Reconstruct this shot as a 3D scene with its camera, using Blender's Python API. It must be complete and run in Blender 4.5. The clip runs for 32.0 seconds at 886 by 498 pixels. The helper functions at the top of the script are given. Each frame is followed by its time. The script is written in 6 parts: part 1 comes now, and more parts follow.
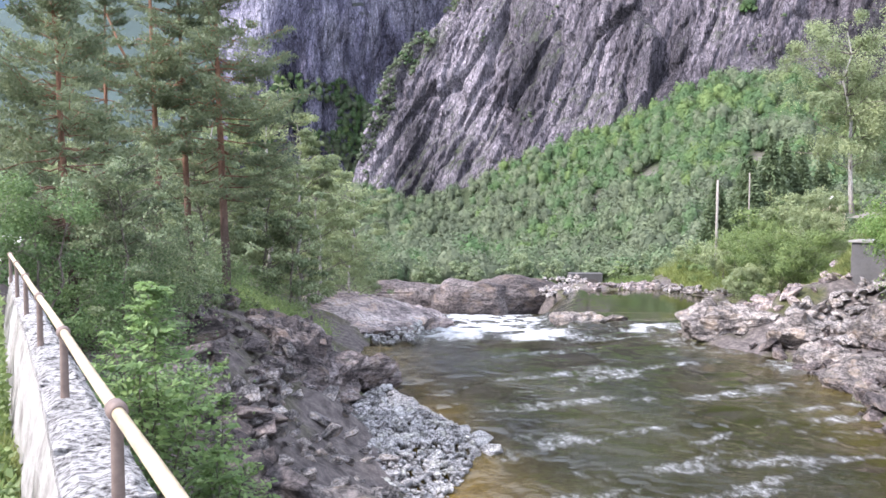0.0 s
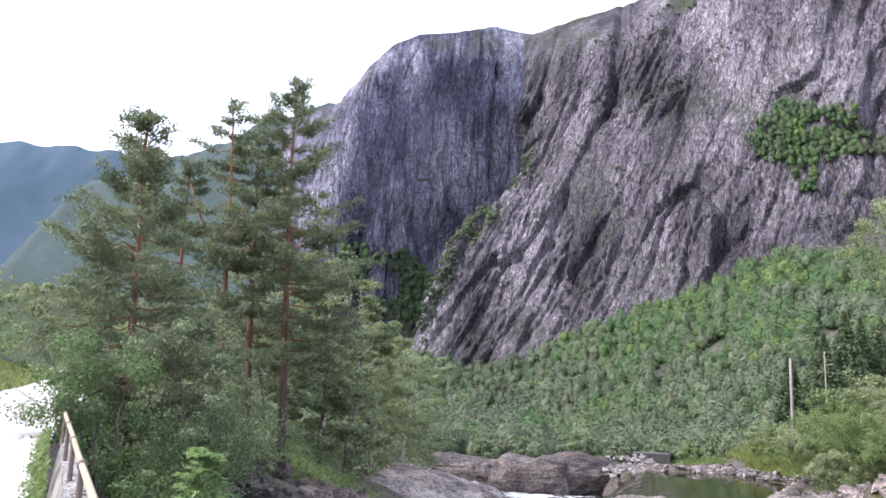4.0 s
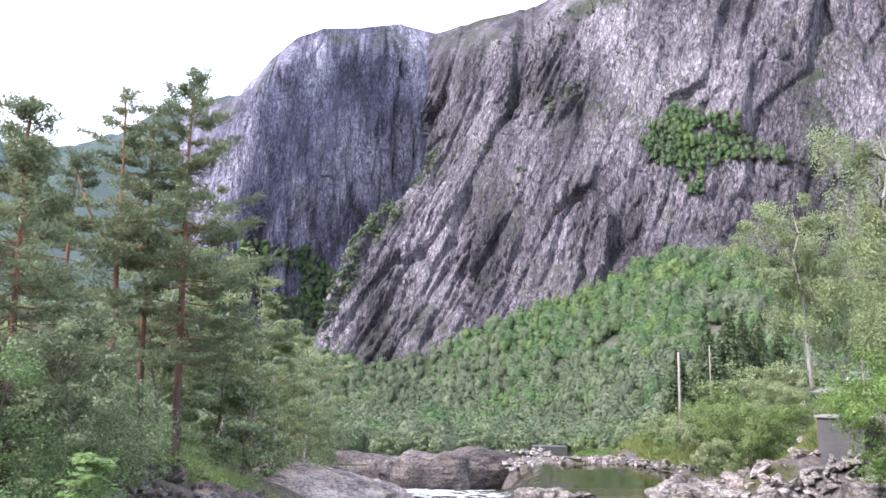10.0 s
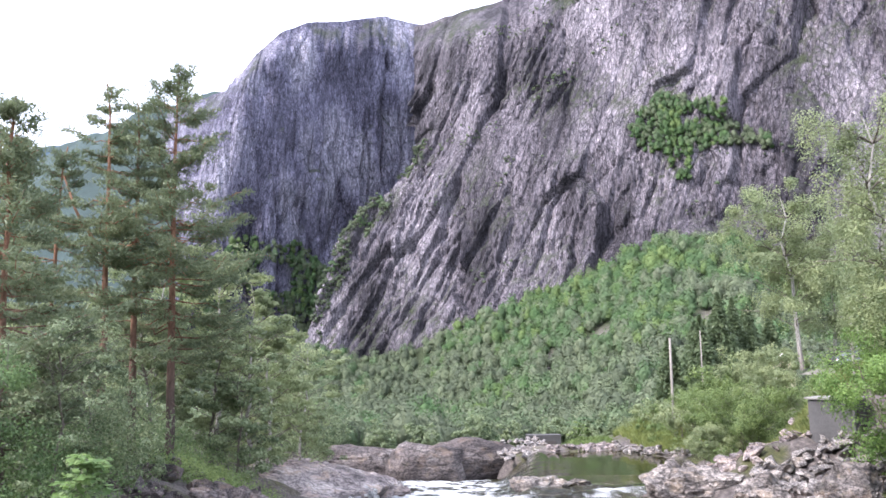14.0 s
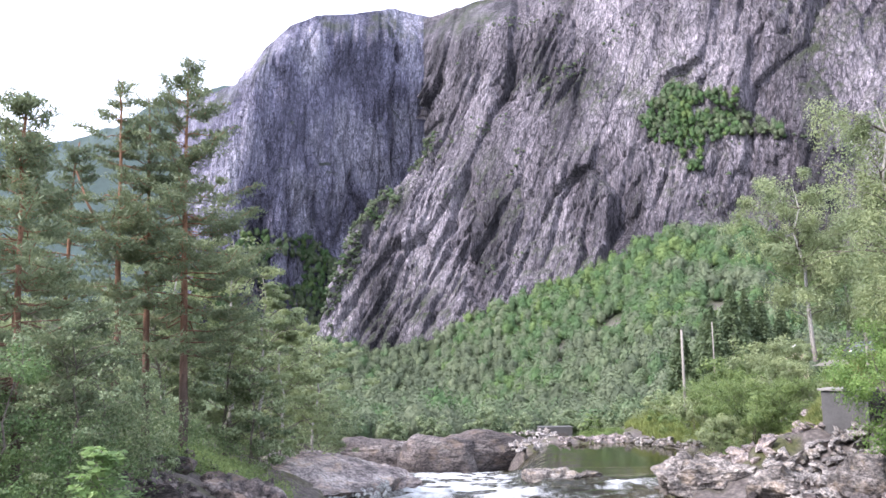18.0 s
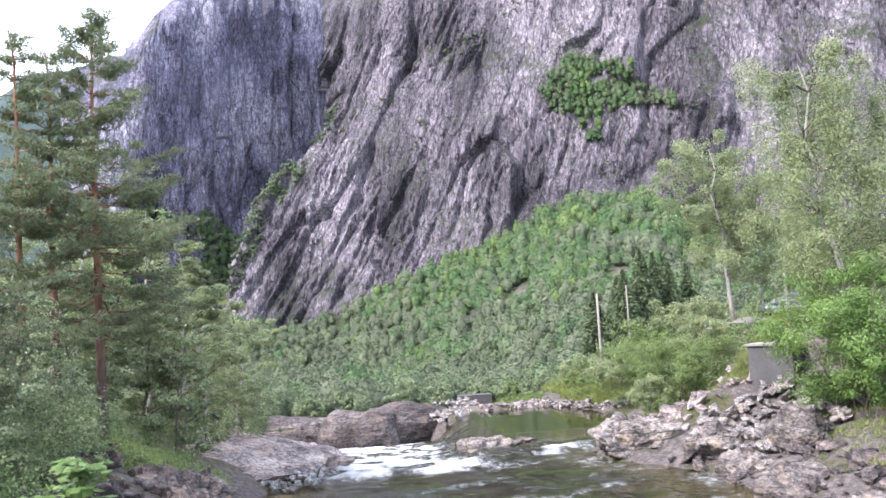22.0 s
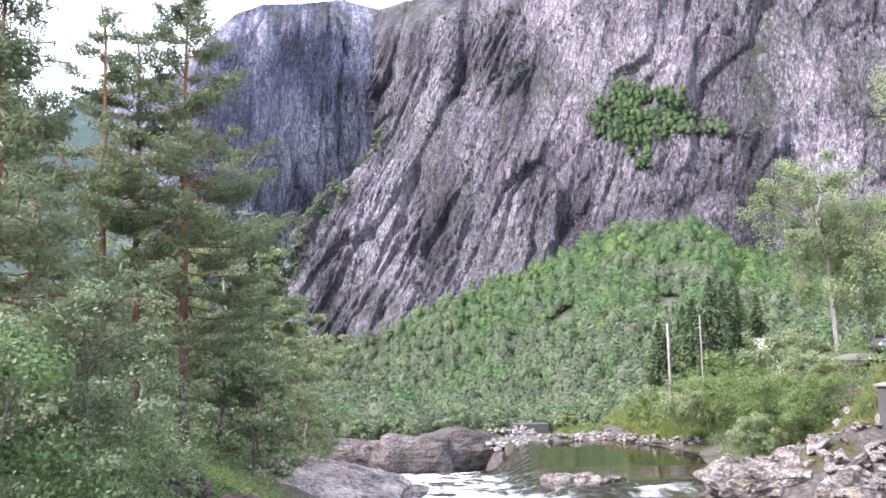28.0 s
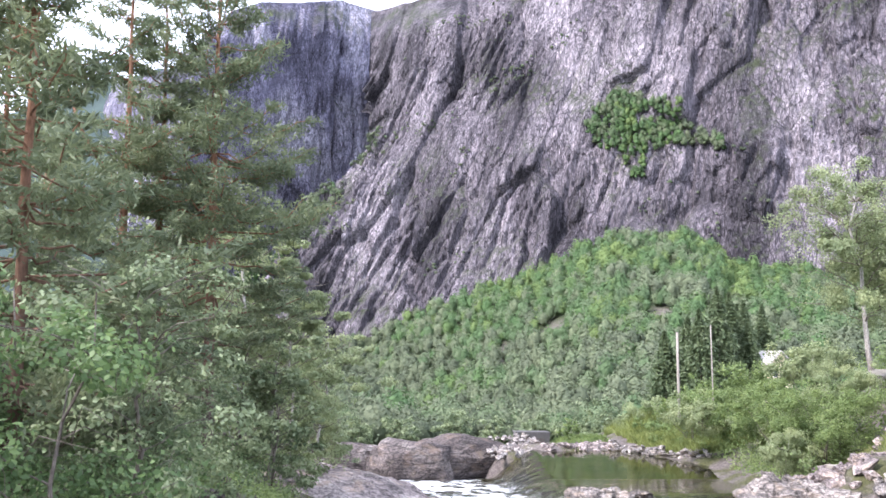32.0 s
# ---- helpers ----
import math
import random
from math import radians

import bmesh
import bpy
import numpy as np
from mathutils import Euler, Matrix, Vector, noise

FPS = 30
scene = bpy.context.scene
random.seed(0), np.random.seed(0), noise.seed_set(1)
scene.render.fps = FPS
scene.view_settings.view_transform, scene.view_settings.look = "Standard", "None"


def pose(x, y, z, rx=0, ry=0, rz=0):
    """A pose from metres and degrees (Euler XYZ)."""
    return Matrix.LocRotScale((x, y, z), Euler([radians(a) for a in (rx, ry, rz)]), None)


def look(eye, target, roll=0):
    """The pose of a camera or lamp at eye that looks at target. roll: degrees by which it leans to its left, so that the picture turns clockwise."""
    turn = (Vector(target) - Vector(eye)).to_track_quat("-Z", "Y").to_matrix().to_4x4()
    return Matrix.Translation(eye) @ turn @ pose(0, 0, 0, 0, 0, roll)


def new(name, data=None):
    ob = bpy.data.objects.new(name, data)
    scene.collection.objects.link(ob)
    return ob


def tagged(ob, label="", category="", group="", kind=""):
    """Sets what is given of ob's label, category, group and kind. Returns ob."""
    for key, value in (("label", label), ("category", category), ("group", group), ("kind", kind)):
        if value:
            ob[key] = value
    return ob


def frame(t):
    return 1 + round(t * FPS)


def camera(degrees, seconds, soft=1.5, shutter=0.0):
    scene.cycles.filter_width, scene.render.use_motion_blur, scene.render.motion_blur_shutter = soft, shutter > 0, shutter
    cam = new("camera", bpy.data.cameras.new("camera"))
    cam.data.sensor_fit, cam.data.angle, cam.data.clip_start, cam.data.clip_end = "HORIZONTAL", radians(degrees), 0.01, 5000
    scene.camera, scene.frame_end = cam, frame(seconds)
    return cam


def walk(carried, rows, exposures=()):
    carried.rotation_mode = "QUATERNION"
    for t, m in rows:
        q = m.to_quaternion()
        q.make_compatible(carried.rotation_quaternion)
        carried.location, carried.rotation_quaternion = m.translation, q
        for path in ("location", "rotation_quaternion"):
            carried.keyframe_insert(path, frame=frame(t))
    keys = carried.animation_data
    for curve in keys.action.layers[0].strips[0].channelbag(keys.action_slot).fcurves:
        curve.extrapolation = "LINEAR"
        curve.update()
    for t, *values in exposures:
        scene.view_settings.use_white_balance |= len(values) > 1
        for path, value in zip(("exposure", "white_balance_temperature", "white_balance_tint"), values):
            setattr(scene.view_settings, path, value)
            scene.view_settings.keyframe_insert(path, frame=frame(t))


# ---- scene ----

# ---- camera ----
cam = camera(60.75, 32.0, soft=1.6)
PATH = [
    (0, (0.159, -0.399, 1.700), (0.1069, 1.5969, 1.5814), 0.16),
    (0.5, (0.121, -0.280, 1.700), (-0.0873, 1.7054, 1.5751), 0.77),
    (1, (0.089, -0.169, 1.700), (-0.0826, 1.8236, 1.6840), 1.71),
    (1.5, (0.057, -0.094, 1.700), (-0.0938, 1.8982, 1.7887), 1.98),
    (2, (0.028, -0.042, 1.700), (-0.1611, 1.9418, 1.8750), 1.62),
    (2.5, (0.008, -0.012, 1.700), (-0.2048, 1.9604, 1.9500), 1.39),
    (4.5, (0.000, 0.000, 1.700), (-0.2057, 1.9629, 2.0234), 2.16),
    (5, (0.000, 0.000, 1.700), (-0.1518, 1.9717, 1.9989), 1.81),
    (5.5, (0.000, 0.000, 1.700), (0.0125, 1.9801, 1.9810), 1.50),
    (6, (0.000, 0.000, 1.700), (0.1657, 1.9746, 1.9710), 1.27),
    (6.5, (0.000, 0.000, 1.700), (-0.0490, 1.9848, 1.9415), 1.90),
    (7, (0.000, 0.000, 1.700), (-0.2605, 1.9712, 1.9160), 2.15),
    (7.5, (0.000, 0.000, 1.700), (-0.2169, 1.9757, 1.9224), 1.05),
    (8, (0.000, 0.000, 1.700), (-0.1353, 1.9808, 1.9410), 0.36),
    (8.5, (0.000, 0.000, 1.700), (-0.1005, 1.9794, 1.9678), 0.61),
    (9, (0.000, 0.000, 1.700), (-0.0568, 1.9784, 1.9874), 0.80),
    (9.5, (0.000, 0.000, 1.700), (0.0012, 1.9766, 2.0050), 0.93),
    (10, (0.000, 0.000, 1.700), (0.0429, 1.9734, 2.0224), 1.10),
    (10.5, (0.000, 0.000, 1.700), (0.0759, 1.9720, 2.0244), 1.09),
    (11, (0.000, 0.000, 1.700), (0.0850, 1.9730, 2.0165), 1.04),
    (11.5, (0.000, 0.000, 1.700), (0.0846, 1.9743, 2.0084), 0.81),
    (12, (0.000, 0.000, 1.700), (0.0856, 1.9744, 2.0072), 0.20),
    (12.5, (0.000, 0.000, 1.700), (0.0881, 1.9738, 2.0104), -0.38),
    (13, (0.000, 0.000, 1.700), (0.0858, 1.9738, 2.0108), -0.67),
    (13.5, (0.000, 0.000, 1.700), (0.0778, 1.9747, 2.0075), -0.29),
    (14, (0.000, 0.000, 1.700), (0.0691, 1.9759, 2.0016), -0.37),
    (14.5, (0.000, 0.000, 1.700), (0.0651, 1.9770, 1.9952), -0.35),
    (16.5, (0.000, 0.000, 1.700), (0.0549, 1.9772, 1.9964), -0.22),
    (17, (0.000, 0.000, 1.700), (0.0502, 1.9774, 1.9953), -0.23),
    (17.5, (0.000, 0.000, 1.700), (0.0471, 1.9777, 1.9940), -0.27),
    (18, (0.000, 0.000, 1.700), (0.0413, 1.9796, 1.9822), -0.55),
    (18.5, (-0.029, 0.065, 1.697), (0.0146, 2.0511, 1.9268), -0.81),
    (19, (-0.103, 0.179, 1.695), (-0.0538, 2.1714, 1.8629), -1.10),
    (19.5, (-0.264, 0.392, 1.692), (-0.1746, 2.3855, 1.8233), -1.82),
    (20, (-0.488, 0.676, 1.689), (-0.2920, 2.6628, 1.8131), -3.51),
    (20.5, (-0.749, 1.001, 1.686), (-0.5157, 2.9806, 1.8533), -3.35),
    (21, (-1.025, 1.340, 1.684), (-0.8693, 3.3237, 1.8844), -2.55),
    (21.5, (-1.296, 1.668, 1.681), (-1.0823, 3.6464, 1.8858), -2.50),
    (22, (-1.552, 1.997, 1.678), (-1.2633, 3.9652, 1.8809), -2.99),
    (22.5, (-1.784, 2.334, 1.676), (-1.4851, 4.3000, 1.8911), -2.20),
    (23, (-2.008, 2.665, 1.673), (-1.7242, 4.6309, 1.9046), -1.28),
    (23.5, (-2.239, 2.972, 1.670), (-1.9134, 4.9298, 1.9196), -0.98),
    (24, (-2.471, 3.283, 1.667), (-2.1285, 5.2377, 1.9160), -1.25),
    (24.5, (-2.693, 3.623, 1.665), (-2.3567, 5.5777, 1.9204), -1.23),
    (25, (-2.915, 3.984, 1.662), (-2.5934, 5.9443, 1.8952), -0.76),
    (25.5, (-3.144, 4.356, 1.659), (-2.8339, 6.3200, 1.8773), -0.45),
    (27.5, (-4.074, 5.867, 1.648), (-3.8716, 7.8393, 1.9083), -0.51),
    (28, (-4.307, 6.250, 1.646), (-4.1216, 8.2235, 1.9148), -0.68),
    (28.5, (-4.540, 6.644, 1.643), (-4.3910, 8.6204, 1.9107), -0.70),
    (29, (-4.770, 7.032, 1.640), (-4.5821, 9.0064, 1.8998), 0.28),
    (29.5, (-4.996, 7.400, 1.637), (-4.7106, 9.3636, 1.8869), 0.49),
    (30, (-5.235, 7.752, 1.635), (-4.8910, 9.7051, 1.8928), 0.13),
    (30.5, (-5.503, 8.095, 1.632), (-5.1138, 10.0380, 1.9030), 0.17),
    (31, (-5.781, 8.438, 1.629), (-5.3942, 10.3811, 1.9024), -0.26),
    (31.5, (-6.049, 8.789, 1.627), (-5.7608, 10.7468, 1.9127), 0.12),
    (32, (-6.312, 9.143, 1.624), (-6.1008, 11.1125, 1.9032), 0.90),
]
walk(cam, [(t, look(eye, target, roll)) for t, eye, target, roll in PATH], [(0.0, 1.68, 6350, 19.5), (2.5, 1.6, 6350, 19.5), (4.5, 1.1, 6350, 19.5), (5.2, 1.1, 6350, 19.5), (6.0, 1.47, 6350, 19.5), (9.0, 1.55, 6350, 19.5), (19.0, 1.53, 6350, 19.5), (22.0, 1.65, 6350, 19.5), (25.0, 1.7, 6350, 19.5), (32.0, 1.68, 6350, 19.5)])

# ---- world and sun ----
SUN_AZ, SUN_EL = radians(248), radians(44)
world = bpy.data.worlds.new("world")
scene.world = world
world.use_nodes = True
wn, wl = world.node_tree.nodes, world.node_tree.links
wn.clear()
sky = wn.new("ShaderNodeTexSky")
sky.sky_type, sky.sun_disc = "NISHITA", False
sky.sun_elevation, sky.sun_rotation = SUN_EL, SUN_AZ
sky.air_density, sky.dust_density = 1.0, 2.0
haze = wn.new("ShaderNodeMix")
haze.data_type = "RGBA"
haze.inputs[0].default_value = 0.7
haze.inputs[7].default_value = (9.6, 10.8, 12.6, 1)
bg = wn.new("ShaderNodeBackground")
bg.inputs[1].default_value = 0.11
wo = wn.new("ShaderNodeOutputWorld")
wl.new(sky.outputs[0], haze.inputs[6])
wl.new(haze.outputs[2], bg.inputs[0])
wl.new(bg.outputs[0], wo.inputs[0])
sun_data = bpy.data.lights.new("sun", "SUN")
sun_data.energy, sun_data.angle, sun_data.color = 2.6, radians(7), (1.0, 0.965, 0.92)
sun = new("sun", sun_data)
sun.matrix_world = look((40, -60, 80), (40 - math.sin(SUN_AZ) * 100, -60 - math.cos(SUN_AZ) * 100, 80 - math.tan(SUN_EL) * 100))


# ---- noise in numpy ----
def hash3(i, j, k, seed):
    n = (i * 374761393 + j * 668265263 + k * 2147483647 + seed * 1274126177) & 0xFFFFFFFF
    n = ((n ^ (n >> 13)) * 1274126177) & 0xFFFFFFFF
    n = ((n ^ (n >> 16)) * 2246822519) & 0xFFFFFFFF
    return ((n ^ (n >> 15)) & 0xFFFFFF) / float(0xFFFFFF)


def vnoise(x, y, z=0.0, seed=0):
    """Smooth value noise, 0 to 1."""
    x, y, z = np.broadcast_arrays(np.asarray(x, float), np.asarray(y, float), np.asarray(z, float))
    i, j, k = (np.floor(a).astype(np.int64) for a in (x, y, z))
    u, v, w = x - i, y - j, z - k
    u, v, w = (a * a * (3 - 2 * a) for a in (u, v, w))
    out = 0
    for di in (0, 1):
        for dj in (0, 1):
            for dk in (0, 1):
                out = out + hash3(i + di, j + dj, k + dk, seed) * (u if di else 1 - u) * (v if dj else 1 - v) * (w if dk else 1 - w)
    return out


def fbm(x, y, z=0.0, octaves=4, seed=0, ridged=False):
    total, amp, norm = 0, 1.0, 0.0
    for o in range(octaves):
        n = vnoise(x * 2 ** o, y * 2 ** o, z * 2 ** o if np.ndim(z) or z else 0.0, seed + o * 17)
        total = total + amp * ((1 - abs(2 * n - 1)) if ridged else n)
        norm += amp
        amp *= 0.5
    return total / norm


def smooth(a, b, x):
    t = np.clip((x - a) / (b - a), 0, 1)
    return t * t * (3 - 2 * t)


# ---- mesh helpers ----
def np_mesh(name, verts, faces, shade=False):
    verts, faces = np.asarray(verts, np.float32), np.asarray(faces, np.int32)
    me = bpy.data.meshes.new(name)
    k = faces.shape[1]
    me.vertices.add(len(verts))
    me.vertices.foreach_set("co", verts.ravel())
    me.loops.add(faces.size)
    me.loops.foreach_set("vertex_index", faces.ravel())
    me.polygons.add(len(faces))
    me.polygons.foreach_set("loop_start", np.arange(len(faces), dtype=np.int32) * k)
    me.polygons.foreach_set("use_smooth", np.full(len(faces), shade))
    me.update(calc_edges=True)
    return me


def thing(name, label, category, group="", kind="", me=None, mat=None, at=None):
    ob = new(name, me)
    if mat is not None:
        me.materials.append(mat)
    if at is not None:
        ob.matrix_basis = at
    return tagged(ob, label, category, group, kind)


def part(name, data, mat, parent, label="", kind=""):
    """One mesh object under a thing, from a bmesh or a mesh."""
    if isinstance(data, bmesh.types.BMesh):
        me = bpy.data.meshes.new(name)
        data.to_mesh(me)
        data.free()
    else:
        me = data
    if mat is not None and not me.materials:
        me.materials.append(mat)
    ob = new(name, me)
    ob.parent = parent
    return tagged(ob, label, kind=kind)


def grid_faces(nu, nv):
    a = (np.arange(nu - 1)[:, None] * nv + np.arange(nv - 1)[None]).ravel()
    return np.stack([a, a + nv, a + nv + 1, a + 1], 1)


def box_bm(sx, sy, sz, at=(0, 0, 0), bevel=0.0, rz=0.0):
    bm = bmesh.new()
    bmesh.ops.create_cube(bm, size=1, matrix=Matrix.Translation(at) @ Matrix.Rotation(rz, 4, "Z") @ Matrix.Diagonal((sx, sy, sz, 1)))
    if bevel:
        bmesh.ops.bevel(bm, geom=bm.edges[:], offset=bevel, segments=2, affect="EDGES", profile=0.6)
    return bm


def tube_np(path, radii, sides=7):
    """Vertices and quads of a tapered tube along a path."""
    path = np.asarray(path, float)
    n = len(path)
    tang = np.gradient(path, axis=0)
    tang /= np.linalg.norm(tang, axis=1)[:, None] + 1e-9
    ref = np.where(abs(tang[:, 2:3]) > 0.9, [[1.0, 0, 0]], [[0, 0, 1.0]])
    a = np.cross(tang, ref)
    a /= np.linalg.norm(a, axis=1)[:, None] + 1e-9
    b = np.cross(tang, a)
    ang = np.linspace(0, 2 * np.pi, sides, endpoint=False)
    v = path[:, None] + np.asarray(radii)[:, None, None] * (np.cos(ang)[None, :, None] * a[:, None] + np.sin(ang)[None, :, None] * b[:, None])
    i = np.arange(n - 1)[:, None] * sides + np.arange(sides)[None]
    j = np.arange(n - 1)[:, None] * sides + (np.arange(sides)[None] + 1) % sides
    f = np.stack([i, j, j + sides, i + sides], -1).reshape(-1, 4)
    return v.reshape(-1, 3), f


def merge(chunks):
    """Joins (vertices, faces) chunks."""
    vs, fs, n = [], [], 0
    for v, f in chunks:
        vs.append(v)
        fs.append(np.asarray(f) + n)
        n += len(v)
    return np.concatenate(vs), np.concatenate(fs)


# ---- materials ----
def material(name, rough=0.8, metal=0.0, spec=0.4):
    m = bpy.data.materials.new(name)
    m.use_nodes = True
    b = m.node_tree.nodes["Principled BSDF"]
    b.inputs["Roughness"].default_value = rough
    b.inputs["Metallic"].default_value = metal
    b.inputs["Specular IOR Level"].default_value = spec
    return m, m.node_tree.nodes, m.node_tree.links, b


def coords(N, L, scale=(1, 1, 1), rot=(0, 0, 0), kind="Object"):
    tc, mp = N.new("ShaderNodeTexCoord"), N.new("ShaderNodeMapping")
    mp.inputs["Scale"].default_value = scale
    mp.inputs["Rotation"].default_value = [radians(a) for a in rot]
    L.new(tc.outputs[kind], mp.inputs[0])
    return mp.outputs[0]


def tex_noise(N, L, vec, scale, detail=6, rough=0.6):
    n = N.new("ShaderNodeTexNoise")
    n.inputs["Scale"].default_value, n.inputs["Detail"].default_value, n.inputs["Roughness"].default_value = scale, detail, rough
    L.new(vec, n.inputs["Vector"])
    return n.outputs["Fac"]


def ramp(N, L, fac, stops):
    r = N.new("ShaderNodeValToRGB")
    e = r.color_ramp.elements
    while len(e) < len(stops):
        e.new(0.5)
    for k, (p, c) in zip(e, stops):
        k.position, k.color = p, (*c, 1)
    L.new(fac, r.inputs[0])
    return r.outputs[0]


def mix(N, L, fac, a, b, mode="MIX"):
    m = N.new("ShaderNodeMix")
    m.data_type, m.blend_type = "RGBA", mode
    for s, v in ((m.inputs[0], fac), (m.inputs[6], a), (m.inputs[7], b)):
        if hasattr(v, "links"):
            L.new(v, s)
        else:
            s.default_value = v if isinstance(v, (int, float)) else (*v, 1)
    return m.outputs[2]


def bump(N, L, b, height, strength=0.5, distance=0.1):
    n = N.new("ShaderNodeBump")
    n.inputs["Strength"].default_value, n.inputs["Distance"].default_value = strength, distance
    L.new(height, n.inputs["Height"])
    L.new(n.outputs[0], b.inputs["Normal"])


def math_node(N, L, op, x, y):
    n = N.new("ShaderNodeMath")
    n.operation = op
    for s, v in zip(n.inputs, (x, y)):
        if hasattr(v, "links"):
            L.new(v, s)
        else:
            s.default_value = v
    return n.outputs[0]


def facing_up(N, L, low, high):
    """0 on steep faces, 1 on level ones."""
    g, s, r = N.new("ShaderNodeNewGeometry"), N.new("ShaderNodeSeparateXYZ"), N.new("ShaderNodeMapRange")
    r.inputs[1].default_value, r.inputs[2].default_value = low, high
    L.new(g.outputs["Normal"], s.inputs[0])
    L.new(s.outputs[2], r.inputs[0])
    return r.outputs[0]


def cliff_material(name, dark, mid, light, moss, lean=-19):
    m, N, L, b = material(name, 0.85, spec=0.25)
    plainv = coords(N, L)
    warp = tex_noise(N, L, coords(N, L, (0.03, 0.03, 0.03)), 1.0, 4)
    speck = tex_noise(N, L, coords(N, L, (0.42, 0.42, 0.24), (0, lean, 0)), 1.0, 6, 0.75)
    tone = tex_noise(N, L, coords(N, L, (0.012, 0.012, 0.005), (0, lean, 0)), 1.0, 5, 0.55)
    col = ramp(N, L, tone, [(0.36, dark), (0.5, mid), (0.62, light)])
    blocks = []
    for sx, sz, amount, lo, hi in ((0.03, 0.008, 0.5, 0.7, 1.25), (0.08, 0.02, 0.85, 0.58, 1.36), (0.19, 0.055, 0.6, 0.55, 1.45), (0.45, 0.18, 0.22, 0.6, 1.4)):
        vf = N.new("ShaderNodeTexVoronoi")
        L.new(mix(N, L, 0.05, coords(N, L, (sx, sx, sz), (0, lean, 0)), warp), vf.inputs["Vector"])
        sp = N.new("ShaderNodeSeparateColor")
        L.new(vf.outputs["Color"], sp.inputs[0])
        blocks.append(vf.outputs["Distance"])
        col = mix(N, L, amount, col, ramp(N, L, sp.outputs[0], [(0.0, (lo, lo, lo * 1.03)), (0.5, (1, 1, 1)), (1.0, (hi, hi * 0.98, hi * 0.98))]), "MULTIPLY")
    for sx, sz, lo, hi in ((0.12, 0.016, 0.62, 1.25), (0.4, 0.12, 0.5, 1.45)):
        streak = tex_noise(N, L, coords(N, L, (sx, sx, sz), (0, lean, 0)), 1.0, 5, 0.65)
        col = mix(N, L, 0.5, col, ramp(N, L, streak, [(0.36, (lo, lo, lo * 1.06)), (0.5, (1, 1, 1)), (0.64, (hi, hi, hi))]), "MULTIPLY")
    col = mix(N, L, 0.28, col, ramp(N, L, speck, [(0.38, (0.34, 0.34, 0.37)), (0.5, (0.96, 0.96, 0.96)), (0.61, (1.7, 1.67, 1.65))]), "MULTIPLY")
    for sx, sz, wide, lo in ((0.04, 0.011, 0.06, 0.3), (0.12, 0.036, 0.1, 0.5)):
        crack = N.new("ShaderNodeTexVoronoi")
        crack.feature = "DISTANCE_TO_EDGE"
        L.new(mix(N, L, 0.12, coords(N, L, (sx, sx, sz), (0, lean, 0)), warp), crack.inputs["Vector"])
        gate = ramp(N, L, tex_noise(N, L, coords(N, L, (sx * 0.6, sx * 0.6, sz)), 1.0, 3), [(0.36, (0, 0, 0)), (0.5, (0.95, 0.95, 0.95))])
        col = mix(N, L, gate, col, mix(N, L, 1.0, col, ramp(N, L, crack.outputs[0], [(0.0, (lo * 0.7, lo * 0.7, lo * 0.75)), (wide, (1, 1, 1)), (wide * 2.2, (1.12, 1.11, 1.1))]), "MULTIPLY"))
    patch = tex_noise(N, L, coords(N, L, (0.011, 0.011, 0.008)), 1.0, 7, 0.65)
    up = facing_up(N, L, 0.18, 0.42)
    mm = N.new("ShaderNodeMath")
    mm.operation = "MULTIPLY"
    L.new(up, mm.inputs[0])
    L.new(ramp(N, L, patch, [(0.47, (0, 0, 0)), (0.6, (0.9, 0.9, 0.9))]), mm.inputs[1])
    grass = ramp(N, L, speck, [(0.35, tuple(c * 0.45 for c in moss)), (0.65, moss)])
    L.new(mix(N, L, mm.outputs[0], col, grass), b.inputs["Base Color"])
    bump(N, L, b, mix(N, L, 0.25, mix(N, L, 0.4, blocks[1], blocks[2]), speck), 0.9, 6.0)
    return m


